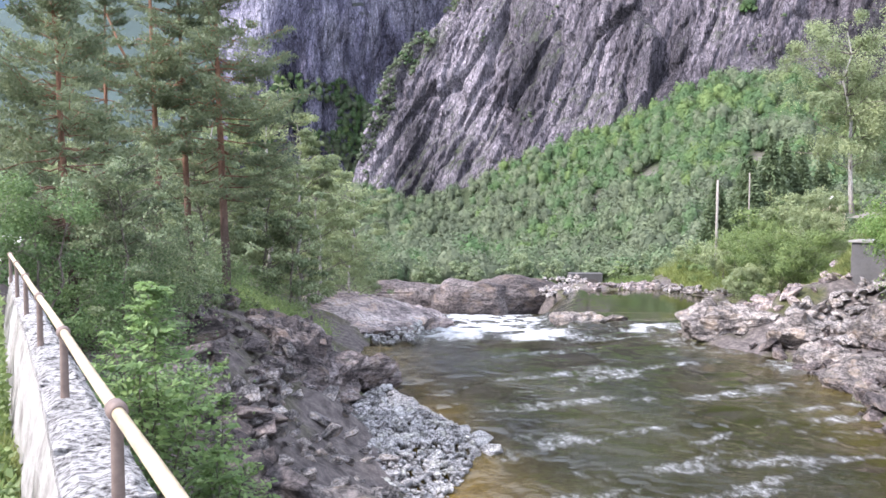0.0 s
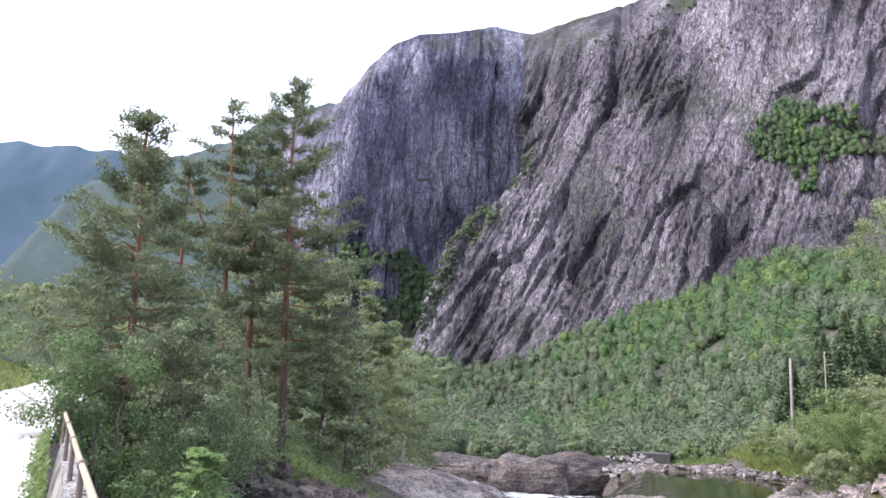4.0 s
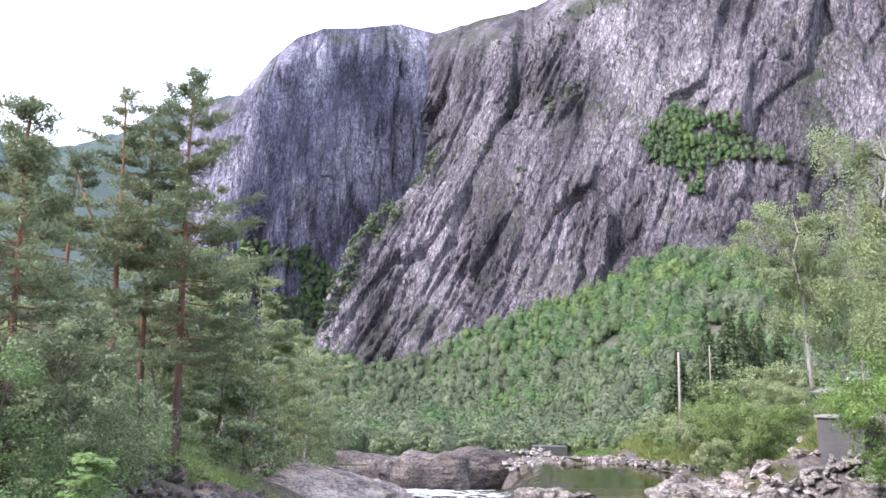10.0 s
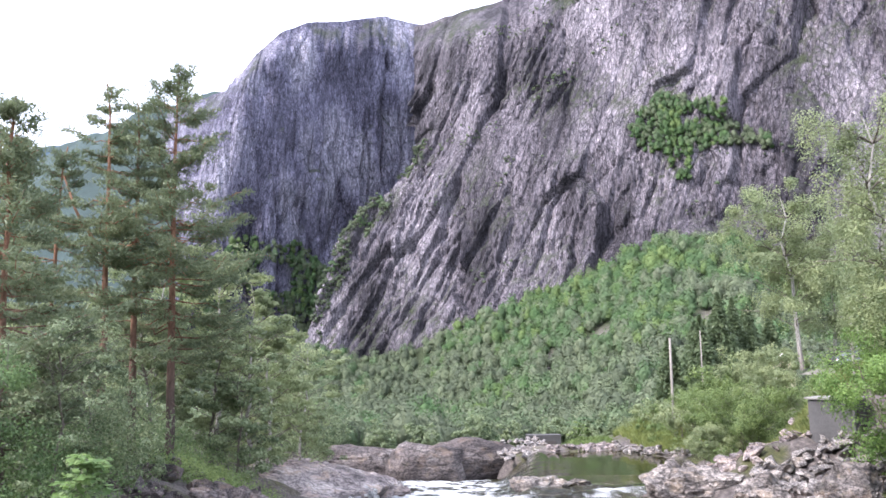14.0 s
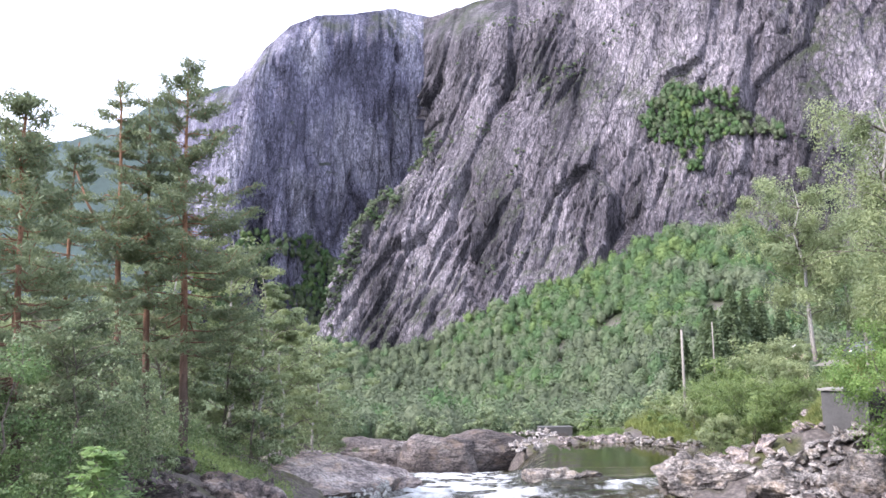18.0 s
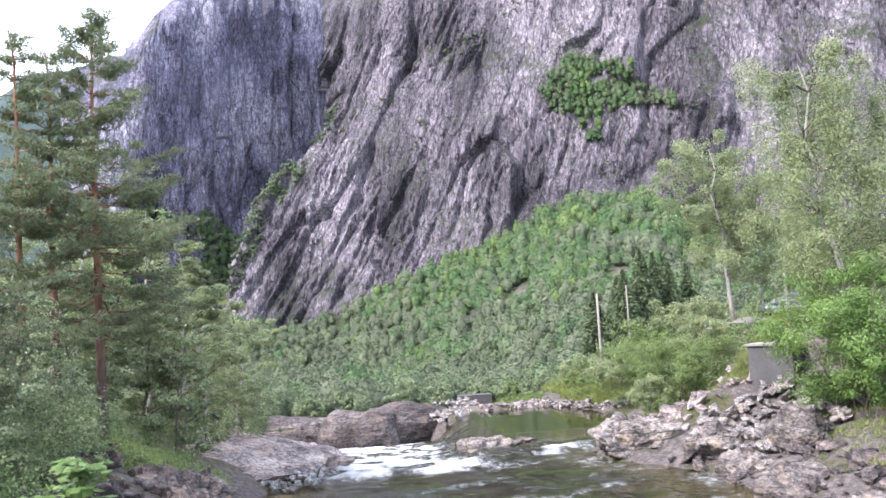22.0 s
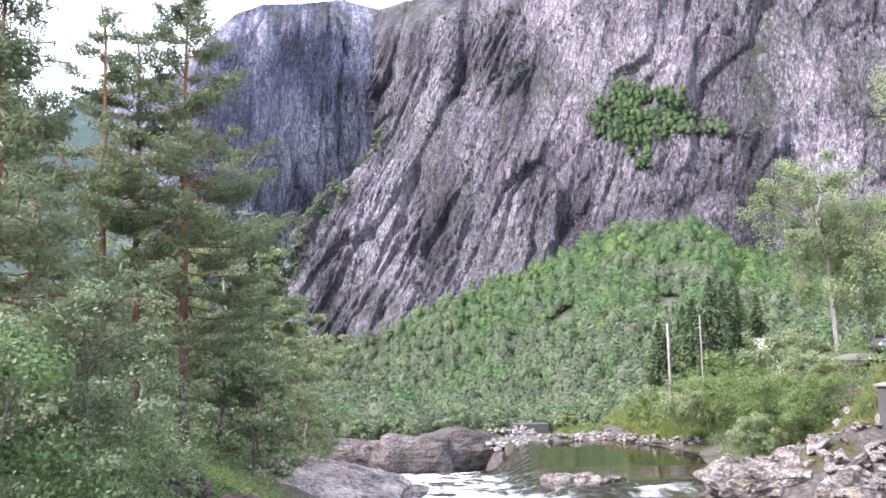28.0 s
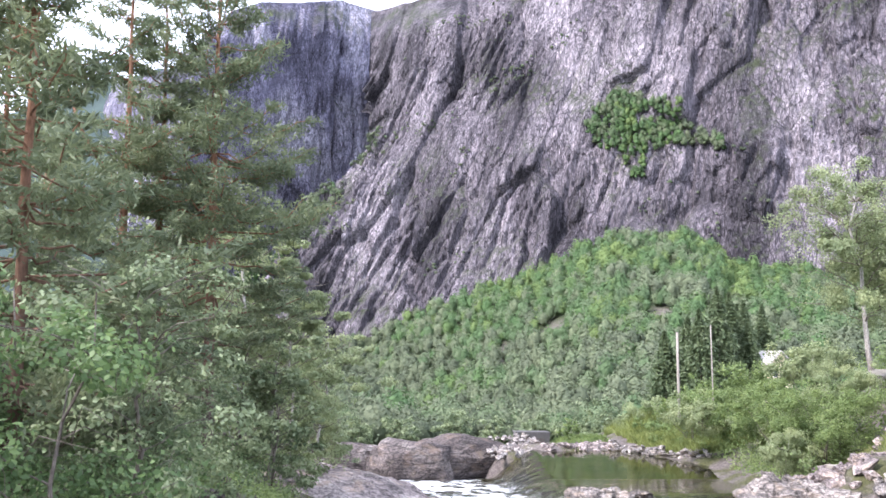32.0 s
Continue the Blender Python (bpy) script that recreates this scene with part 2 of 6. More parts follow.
def rock_material(name, dark, light, tint, scale=1.0, lichen=0.25):
    m, N, L, b = material(name, 0.8, spec=0.3)
    v = coords(N, L, (scale, scale, scale * 1.6), (14, 8, 20))
    big, fine = tex_noise(N, L, v, 0.5, 6, 0.6), tex_noise(N, L, v, 5.0, 8, 0.7)
    col = ramp(N, L, big, [(0.33, dark), (0.55, light), (0.75, tint)])
    col = mix(N, L, 0.8, col, ramp(N, L, fine, [(0.38, (0.2, 0.2, 0.21)), (0.48, (0.95, 0.95, 0.95)), (0.62, (1.75, 1.72, 1.68))]), "MULTIPLY")
    vein = tex_noise(N, L, coords(N, L, (scale * 0.6, scale * 0.6, scale * 4.5), (32, 18, 20)), 1.1, 7, 0.68)
    col = mix(N, L, 0.75, col, ramp(N, L, vein, [(0.39, (0.22, 0.21, 0.21)), (0.46, (1, 1, 1)), (0.62, (1.3, 1.27, 1.25))]), "MULTIPLY")
    for size, wide in ((0.9, 0.035), (2.6, 0.06)):
        crack = N.new("ShaderNodeTexVoronoi")
        crack.feature = "DISTANCE_TO_EDGE"
        crack.inputs["Scale"].default_value = size
        L.new(mix(N, L, 0.18, v, tex_noise(N, L, v, 0.8, 3)), crack.inputs["Vector"])
        col = mix(N, L, 0.6, col, ramp(N, L, crack.outputs[0], [(0.0, (0.2, 0.19, 0.19)), (wide, (1, 1, 1))]), "MULTIPLY")
    info = N.new("ShaderNodeObjectInfo")
    col = mix(N, L, 0.5, col, ramp(N, L, info.outputs["Random"], [(0.0, (0.45, 0.42, 0.41)), (0.6, (1, 1, 1)), (1.0, (1.5, 1.48, 1.45))]), "MULTIPLY")
    ochre = ramp(N, L, tex_noise(N, L, v, 0.9, 6, 0.65), [(0.52, (0, 0, 0)), (0.66, (0.55, 0.55, 0.55))])
    col = mix(N, L, ochre, col, tuple(min(0.6, c * k) for c, k in zip(light, (1.55, 1.3, 1.0))))
    spots = ramp(N, L, tex_noise(N, L, v, 1.7, 5, 0.7), [(0.58, (0, 0, 0)), (0.66, (lichen,) * 3)])
    L.new(mix(N, L, spots, col, (0.2, 0.2, 0.14)), b.inputs["Base Color"])
    bump(N, L, b, mix(N, L, 0.55, fine, vein), 1.0, 0.42)
    return m


def leaf_material(name, dark, mid, light, trans=0.4, patch=0.5):
    m, N, L, b = material(name, 0.55, spec=0.35)
    g = N.new("ShaderNodeNewGeometry")
    col = ramp(N, L, g.outputs["Random Per Island"], [(0.0, tuple((c + d) * 0.5 for c, d in zip(dark, mid))), (0.5, mid), (1.0, tuple(c * 0.45 + d * 0.55 for c, d in zip(light, mid)))])
    big = tex_noise(N, L, coords(N, L, (patch, patch, patch)), 1.0, 3)
    col = mix(N, L, 0.6, col, ramp(N, L, big, [(0.32, (0.45, 0.55, 0.5)), (0.68, (1.5, 1.42, 1.25))]), "MULTIPLY")
    L.new(col, b.inputs["Base Color"])
    t, mx = N.new("ShaderNodeBsdfTranslucent"), N.new("ShaderNodeMixShader")
    L.new(col, t.inputs[0])
    mx.inputs[0].default_value = trans
    L.new(b.outputs[0], mx.inputs[1])
    L.new(t.outputs[0], mx.inputs[2])
    L.new(mx.outputs[0], N["Material Output"].inputs[0])
    return m


def bark_material(name, low, high, height, scale=6):
    m, N, L, b = material(name, 0.9, spec=0.2)
    v = coords(N, L, (scale, scale, scale * 0.25))
    n = tex_noise(N, L, v, 1.0, 6, 0.7)
    s, r = N.new("ShaderNodeSeparateXYZ"), N.new("ShaderNodeMapRange")
    tc = N.new("ShaderNodeTexCoord")
    L.new(tc.outputs["Object"], s.inputs[0])
    r.inputs[1].default_value, r.inputs[2].default_value = height
    L.new(s.outputs[2], r.inputs[0])
    col = mix(N, L, r.outputs[0], low, high)
    col = mix(N, L, 0.85, col, ramp(N, L, n, [(0.35, (0.35, 0.33, 0.32)), (0.6, (1.2, 1.2, 1.2))]), "MULTIPLY")
    L.new(col, b.inputs["Base Color"])
    bump(N, L, b, n, 0.8, 0.05)
    return m


def plain(name, colour, rough=0.7, metal=0.0, vary=0.25, scale=8.0, relief=0.02):
    m, N, L, b = material(name, rough, metal)
    v = coords(N, L)
    n, n2 = tex_noise(N, L, v, scale, 6, 0.65), tex_noise(N, L, v, scale * 0.12, 4)
    lo, hi = tuple(c * (1 - vary) for c in colour), tuple(c * (1 + vary) for c in colour)
    col = mix(N, L, 0.5, ramp(N, L, n, [(0.3, lo), (0.7, hi)]), ramp(N, L, n2, [(0.35, lo), (0.65, hi)]))
    L.new(col, b.inputs["Base Color"])
    bump(N, L, b, n, 0.5, relief)
    return m


CLIFF = cliff_material("cliff_rock", (0.042, 0.039, 0.046), (0.128, 0.117, 0.133), (0.235, 0.217, 0.238), (0.05, 0.066, 0.03))
# the far wall's rock colours carry the blue of distance haze
CLIFF_HAZED = cliff_material("hazed_cliff_rock", (0.066, 0.064, 0.092), (0.148, 0.145, 0.2), (0.285, 0.28, 0.335), (0.06, 0.07, 0.05), -3)


def forest_material():
    m, N, L, b = material("forest_foliage", 0.75, spec=0.15)
    g = N.new("ShaderNodeNewGeometry")
    at = N.new("ShaderNodeAttribute")
    at.attribute_name = "tone"
    v = coords(N, L)
    col = ramp(N, L, at.outputs["Fac"], [(0.0, (0.066, 0.088, 0.056)), (0.2, (0.128, 0.153, 0.1)), (0.42, (0.15, 0.183, 0.11)), (0.62, (0.096, 0.15, 0.075)), (0.8, (0.08, 0.145, 0.06)), (1.0, (0.14, 0.2, 0.075))])
    col = mix(N, L, 0.5, col, ramp(N, L, g.outputs["Random Per Island"], [(0.0, (0.75, 0.78, 0.75)), (1.0, (1.25, 1.22, 1.2))]), "MULTIPLY")
    leaf, fine = tex_noise(N, L, v, 0.5, 4, 0.65), tex_noise(N, L, v, 1.8, 4, 0.7)
    col = mix(N, L, 0.7, col, ramp(N, L, leaf, [(0.35, (0.7, 0.74, 0.7)), (0.5, (1, 1, 1)), (0.66, (1.28, 1.26, 1.2))]), "MULTIPLY")
    L.new(col, b.inputs["Base Color"])
    bump(N, L, b, math_node(N, L, "ADD", leaf, fine), 0.4, 0.7)
    t, mx = N.new("ShaderNodeBsdfTranslucent"), N.new("ShaderNodeMixShader")
    L.new(col, t.inputs[0])
    mx.inputs[0].default_value = 0.2
    L.new(b.outputs[0], mx.inputs[1])
    L.new(t.outputs[0], mx.inputs[2])
    L.new(mx.outputs[0], N["Material Output"].inputs[0])
    return m


FOREST = forest_material()
ROCK = rock_material("bank_rock", (0.075, 0.066, 0.063), (0.25, 0.226, 0.212), (0.46, 0.43, 0.4))
DARK_ROCK = rock_material("dark_bank_rock", (0.045, 0.038, 0.038), (0.15, 0.128, 0.125), (0.34, 0.31, 0.3))
STONE = rock_material("pale_stone", (0.3, 0.3, 0.3), (0.5, 0.5, 0.5), (0.66, 0.66, 0.67), 1.5, 0.04)
RUBBLE = rock_material("broken_pale_rock", (0.13, 0.12, 0.117), (0.32, 0.3, 0.29), (0.52, 0.5, 0.48), 1.0, 0.12)
BROWN_ROCK = rock_material("brown_boulder_rock", (0.04, 0.033, 0.033), (0.11, 0.094, 0.091), (0.22, 0.2, 0.193), 0.45, 0.15)
SLAB = rock_material("pale_slab", (0.14, 0.115, 0.115), (0.31, 0.27, 0.262), (0.54, 0.5, 0.48), 0.7, 0.2)
BIRCH_LEAF = leaf_material("birch_leaf", (0.165, 0.205, 0.11), (0.25, 0.3, 0.16), (0.36, 0.4, 0.225), 0.45)
BUSH_LEAF = leaf_material("bush_leaf", (0.095, 0.14, 0.05), (0.165, 0.23, 0.085), (0.28, 0.35, 0.14), 0.45)
ROWAN_LEAF = leaf_material("rowan_leaf", (0.06, 0.105, 0.045), (0.115, 0.185, 0.075), (0.27, 0.37, 0.16), 0.45)
ALDER_LEAF = leaf_material("alder_leaf", (0.09, 0.125, 0.068), (0.18, 0.232, 0.128), (0.46, 0.52, 0.34), 0.45)
MAPLE_LEAF = leaf_material("maple_leaf", (0.1, 0.17, 0.05), (0.17, 0.275, 0.085), (0.32, 0.44, 0.15), 0.5)
NEEDLE = leaf_material("pine_needle", (0.1, 0.128, 0.078), (0.155, 0.192, 0.112), (0.235, 0.275, 0.165), 0.4)
SPRUCE_NEEDLE = leaf_material("spruce_needle", (0.06, 0.09, 0.05), (0.105, 0.145, 0.076), (0.165, 0.21, 0.11), 0.35)
GRASS = leaf_material("grass_blade", (0.12, 0.16, 0.05), (0.2, 0.24, 0.08), (0.33, 0.34, 0.14), 0.4)
PINE_BARK = bark_material("pine_bark", (0.09, 0.07, 0.06), (0.27, 0.145, 0.09), (2.0, 9.0))
BIRCH_BARK = bark_material("birch_bark", (0.2, 0.18, 0.16), (0.42, 0.4, 0.37), (0.5, 3.0), 9)
GREY_BARK = bark_material("grey_bark", (0.1, 0.085, 0.07), (0.16, 0.14, 0.12), (0.0, 3.0), 9)


def ground_material():
    m, N, L, b = material("ground_soil", 0.9, spec=0.2)
    v = coords(N, L)
    n, f = tex_noise(N, L, v, 0.25, 6), tex_noise(N, L, v, 3.0, 8, 0.7)
    rock = ramp(N, L, f, [(0.3, (0.04, 0.035, 0.034)), (0.5, (0.11, 0.095, 0.09)), (0.72, (0.22, 0.19, 0.175))])
    moss = ramp(N, L, f, [(0.35, (0.035, 0.04, 0.018)), (0.65, (0.1, 0.1, 0.045))])
    up = facing_up(N, L, 0.55, 0.85)
    mm = N.new("ShaderNodeMath")
    mm.operation = "MULTIPLY"
    L.new(up, mm.inputs[0])
    L.new(ramp(N, L, n, [(0.5, (0, 0, 0)), (0.62, (1, 1, 1))]), mm.inputs[1])
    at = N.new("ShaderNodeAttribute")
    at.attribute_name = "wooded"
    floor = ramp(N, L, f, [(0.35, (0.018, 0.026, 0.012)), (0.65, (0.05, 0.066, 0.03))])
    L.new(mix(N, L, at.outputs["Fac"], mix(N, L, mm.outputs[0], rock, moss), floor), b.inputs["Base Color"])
    bump(N, L, b, f, 0.8, 0.25)
    return m


GROUND = ground_material()


def water_material():
    m, N, L, b = material("river_water", 0.05, spec=0.5)
    b.inputs["IOR"].default_value = 1.33
    m_ = lambda op, x, y: math_node(N, L, op, x, y)  # noqa: E731
    swirl = tex_noise(N, L, coords(N, L, (0.2, 0.13, 1), (0, 0, 12)), 1.0, 4, 0.6)
    at, sh, st = N.new("ShaderNodeAttribute"), N.new("ShaderNodeAttribute"), N.new("ShaderNodeAttribute")
    at.attribute_name, sh.attribute_name, st.attribute_name = "foam", "shallow", "still"
    lace = tex_noise(N, L, coords(N, L, (1.3, 0.8, 1), (0, 0, 25)), 1.2, 8, 0.74)
    mask = ramp(N, L, m_("ADD", at.outputs["Fac"], m_("SUBTRACT", lace, 0.5)), [(0.14, (0, 0, 0)), (0.56, (1, 1, 1))])
    deep = ramp(N, L, swirl, [(0.35, (0.008, 0.009, 0.003)), (0.6, (0.026, 0.025, 0.009))])
    bedc = ramp(N, L, swirl, [(0.35, (0.04, 0.03, 0.008)), (0.6, (0.11, 0.075, 0.02))])
    bed = mix(N, L, sh.outputs["Fac"], deep, bedc)
    L.new(mix(N, L, mask, bed, (0.64, 0.66, 0.67)), b.inputs["Base Color"])
    L.new(mix(N, L, mask, (0.05, 0.05, 0.05), (0.6, 0.6, 0.6)), b.inputs["Roughness"])
    swell = tex_noise(N, L, coords(N, L, (0.5, 0.85, 1), (0, 0, 18)), 1.0, 2.0, 0.5)
    chop = tex_noise(N, L, coords(N, L, (1.6, 2.4, 1), (0, 0, 24)), 1.0, 4, 0.6)
    calm = ramp(N, L, tex_noise(N, L, coords(N, L, (0.14, 0.1, 1), (0, 0, 30)), 1.0, 4, 0.6), [(0.44, (0.05, 0.05, 0.05)), (0.6, (1, 1, 1))])
    wave = m_("ADD", m_("MULTIPLY", swell, 0.7), m_("MULTIPLY", chop, 0.4))
    bump(N, L, b, m_("ADD", m_("MULTIPLY", m_("MULTIPLY", wave, calm), st.outputs["Fac"]), m_("MULTIPLY", m_("MULTIPLY", lace, mask), 0.8)), 1.0, 0.36)
    return m


WATER = water_material()

# ---- plan of the valley ----
RD = np.array([-0.557, 0.8305])  # along the road
RN = np.array([0.8305, 0.557])  # towards the river


def road_ws(x, y):
    """Distance from the road's line towards the river, and along it. The road swings left far along."""
    s = x * RD[0] + y * RD[1]
    w = x * RN[0] + y * RN[1]
    return w - np.interp(s, (14, 25, 36, 51, 71, 120, 200), (0, 0.6, 1.7, 3.3, 5.0, 7.0, 0.0)), s


SHORE_Y = (-40, 0, 20, 26, 33, 42, 50, 56, 66, 80, 100, 116, 132, 160)
SHORE_L = (4, 3, -0.6, -2.2, -4.2, -5.6, -5.6, -3.2, -4.4, -7, -11, -12, -6, 5)
SHORE_R = (13, 14, 15.5, 16, 17.6, 18.2, 13.8, 19.3, 24.2, 29.5, 36, 30.5, 24, 15)


def shores(y):
    return np.interp(y, SHORE_Y, SHORE_L), np.interp(y, SHORE_Y, SHORE_R)


def water_z(x, y):
    r = x / np.maximum(y, 20)
    left = -7 - 8.6 * np.clip((y - 49) / 68, 0, 1)
    right = -7 - 4.2 * np.clip((y - 54) / 36, 0, 1)
    m = smooth(0.10, 0.16, r)
    return left * (1 - m) + right * m


# foot of the rock walls: x, y, z, from the left of the valley to the right
FOOT_LINE = np.array([(-900, 1300, 120), (-420, 1290, 60), (-215, 1280, 50), (-150, 1010, 24), (-129, 979, 22), (-98, 959, 10), (-68, 941, 2), (-33, 919, 8), (8, 894, 18), (40, 873, 34), (65, 856, 47), (101, 832, 58),
                      (136, 810, 72), (163, 790, 80), (189, 770, 91), (214, 751, 109), (242, 729, 117), (272, 706, 116), (300, 681, 113), (318, 665, 99), (325, 659, 84), (343, 643, 80), (360, 627, 76), (414, 578, 66), (640, 400, 40)], float)
FOOT_B = FOOT_LINE[:, 0] / FOOT_LINE[:, 1]


def foot_y(b):
    return np.interp(b, FOOT_B, FOOT_LINE[:, 1])


def slope_z(x, y):
    """The valley floor, and the wooded slope that climbs from it to the foot of the rock."""
    b = x / np.maximum(y, 60)
    yf, zf = foot_y(b), np.interp(b, FOOT_B, FOOT_LINE[:, 2])
    floor = np.interp(y, (100, 130, 400, 550, 900, 1500), (-12, -14, -38, -42, -38, -20))
    y0 = np.interp(b, (-0.2, -0.03, 0.08, 0.16, 0.3, 0.5, 0.8), (800, 700, 470, 330, 200, 140, 120))
    t = np.clip((y - y0) / (yf - y0), 0, 1.15)
    return floor + (zf - np.interp(yf, (100, 130, 400, 550, 900, 1500), (-12, -14, -38, -42, -38, -20))) * t ** 1.25


SCREE = ((129.7, 540.0, 13, 26), (172, 438, 11, 20), (97, 552, 5, 26))


def scree_at(x, y):
    """1 on the bare stony patches of the slope."""
    out = 0.0 * x
    for cx, cy, rx, ry in SCREE:
        k = np.hypot((x - cx - 0.24 * (y - cy)) / rx, (y - cy) / ry) + 0.5 * (fbm(x * 0.05, y * 0.03, 0.0, 3, 33) - 0.5)
        out = np.maximum(out, smooth(1.1, 0.9, k))
    return out


def ground_z(x, y):
    xl, xr = shores(y)
    wz = water_z(x, y)
    dl, dr = xl - x, x - xr
    left = wz + np.minimum(np.maximum(dl, 0) * np.interp(y, (32, 42, 60), (0.7, 0.5, 0.32)), np.interp(y, (32, 44), (4.4, 3.4))) + np.clip(dl - 7, 0, 40) * 0.12
    left = np.where(y > 70, wz + np.clip(dl, 0, 8) * 0.6 + np.clip(dl - 8, 0, 60) * 0.18, left)
    low = wz + np.clip(dr, 0, 11) * np.interp(y, (60, 100), (0.34, 0.26))
    terrace = np.interp(y, (40, 75, 100, 130), (1.0, 1.0, -4.5, -6.0))
    right = low + (terrace - low) * smooth(11, 18, dr + 3.5 * smooth(50, 54, y)) + np.clip(dr - 30, 0, 200) * 0.2
    bed = wz - 0.25 - 1.1 * smooth(0, 3, np.minimum(-dl, -dr))
    near = np.where(dl > 0, left, np.where(dr > 0, right, bed))
    far_shore = np.interp(x, (12, 17, 19.5, 30), (120, 118, 112, 114))
    near = np.where((x > 12) & (y > far_shore - 2.0), np.maximum(near, -12.2 + 1.5 * smooth(-2, 3.5, y - far_shore) * (1 - 0.8 * smooth(119, 126, y)) - 3 * (1 - smooth(12, 15, x))), near)
    w, s = road_ws(x, y)
    shelf = -0.04 + 0.004 * np.clip(s - 20, 0, 60) + np.clip(-w - 4.2, 0, 200) * 0.16 + np.clip(-w - 9, 0, 100) * 0.25
    near = np.where(x < xl, near + (shelf - near) * smooth(1.6, 0.42, w), near)
    far = slope_z(x, y)
    g = near + (far - near) * smooth(118, 150, y)
    rough = (fbm(x * 0.45, y * 0.45, 0.0, 5, 3) - 0.5)
    rocky = np.where(dl > 0, smooth(0, 2, dl) * smooth(0.5, 2.0, w) + 0.5 * smooth(-4.5, -9, w), np.where(dr > 0, smooth(0, 2, dr) * (1 - 0.85 * smooth(13, 18, dr)), 0.25))
    return g + rough * 1.5 * rocky


def axis_lines(fine_lo, fine_hi, step, lo, hi, grow):
    mid = list(np.arange(fine_lo, fine_hi + step / 2, step))
    out, d = [], step
    while (out[-1] if out else mid[-1]) < hi:
        d *= grow
        out.append((out[-1] if out else mid[-1]) + d)
    pre, d = [], step
    while (pre[-1] if pre else mid[0]) > lo:
        d *= grow
        pre.append((pre[-1] if pre else mid[0]) - d)
    return np.array(pre[::-1] + mid + out)


gx = axis_lines(-32, 44, 0.72, -2600, 2600, 1.07)
gy = axis_lines(4, 134, 0.72, -900, 3600, 1.06)
GX, GY = np.meshgrid(gx, gy, indexing="ij")
GZ = ground_z(GX, GY)
ground_me = np_mesh("ground", np.stack([GX, GY, GZ], -1).reshape(-1, 3), grid_faces(*GX.shape), True)
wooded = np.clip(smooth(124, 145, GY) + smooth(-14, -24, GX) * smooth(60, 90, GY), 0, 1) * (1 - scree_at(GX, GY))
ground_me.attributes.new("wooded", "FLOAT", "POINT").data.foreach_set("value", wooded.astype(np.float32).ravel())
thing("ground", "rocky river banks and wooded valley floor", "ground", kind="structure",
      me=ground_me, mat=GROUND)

# ---- river ----
wx, wy = np.arange(-16, 39, 0.4), np.concatenate([np.arange(-30, 20, 2.0), np.arange(20, 120, 0.4)])
WX, WY = np.meshgrid(wx, wy, indexing="ij")
WZ = water_z(WX, WY)
pool = smooth(60, 70, WY) * smooth(0.115, 0.165, WX / np.maximum(WY, 20))
rapid = smooth(44, 52, WY) * (1 - pool)
lip = np.exp(-((WY - 52 - 3 * np.sin(WX * 0.4)) / 5.0) ** 2)
chute = np.exp(-((WX - np.interp(WY, (48, 60, 80, 115), (2.5, 3.0, 3.6, 4.2))) / np.interp(WY, (48, 60, 115), (5.2, 5.4, 6.5))) ** 4)
right_fall = np.exp(-((WX - 13.0) / 2.3) ** 2 - ((WY - 56.5) / 5.5) ** 2)
streak = fbm(WX * 0.5 + WY * 0.12, WY * 0.35, 0.0, 4, 15)
foam = rapid * (0.05 + 0.12 * chute + 0.46 * chute * smooth(0.38, 0.6, streak)) + 0.58 * right_fall * smooth(0.3, 0.6, streak) + 0.05 * lip
# near-pool streaks: trailing foam, plus bright sky reflections painted in the same white
foam = foam + 0.21 * smooth(0.5, 0.68, fbm((WX * 0.93 + WY * 0.37) * 0.19 + 3, (WY * 0.93 - WX * 0.37) * 0.75, 0.0, 5, 9)) * (1 - rapid) * (1 - pool) * smooth(-2, 4, WX)
FA, FB = WX * 0.93 + WY * 0.37, WY * 0.93 - WX * 0.37
WZ = WZ + (fbm(FA * 0.28, FB * 0.8, 0.0, 4, 5) - 0.5) * (0.15 + 0.75 * rapid) * (1 - 0.93 * pool)
river_me = np_mesh("water", np.stack([WX, WY, WZ], -1).reshape(-1, 3), grid_faces(*WX.shape), True)
river_me.attributes.new("foam", "FLOAT", "POINT").data.foreach_set("value", foam.astype(np.float32).ravel())
XL_, XR_ = shores(WY)
river_me.attributes.new("still", "FLOAT", "POINT").data.foreach_set("value", (1 - 0.94 * pool).astype(np.float32).ravel())
shallow = np.clip(1 - smooth(0.5, 5.5, WX - XL_) + 0.35 * (1 - smooth(0.5, 4.0, XR_ - WX)), 0, 1) * (1 - 0.7 * smooth(44, 50, WY)) * (1 - pool)
river_me.attributes.new("shallow", "FLOAT", "POINT").data.foreach_set("value", shallow.astype(np.float32).ravel())
thing("water", "dark brown river with white foam and sky-reflection streaks, and rapids", "river", kind="structure", me=river_me, mat=WATER)

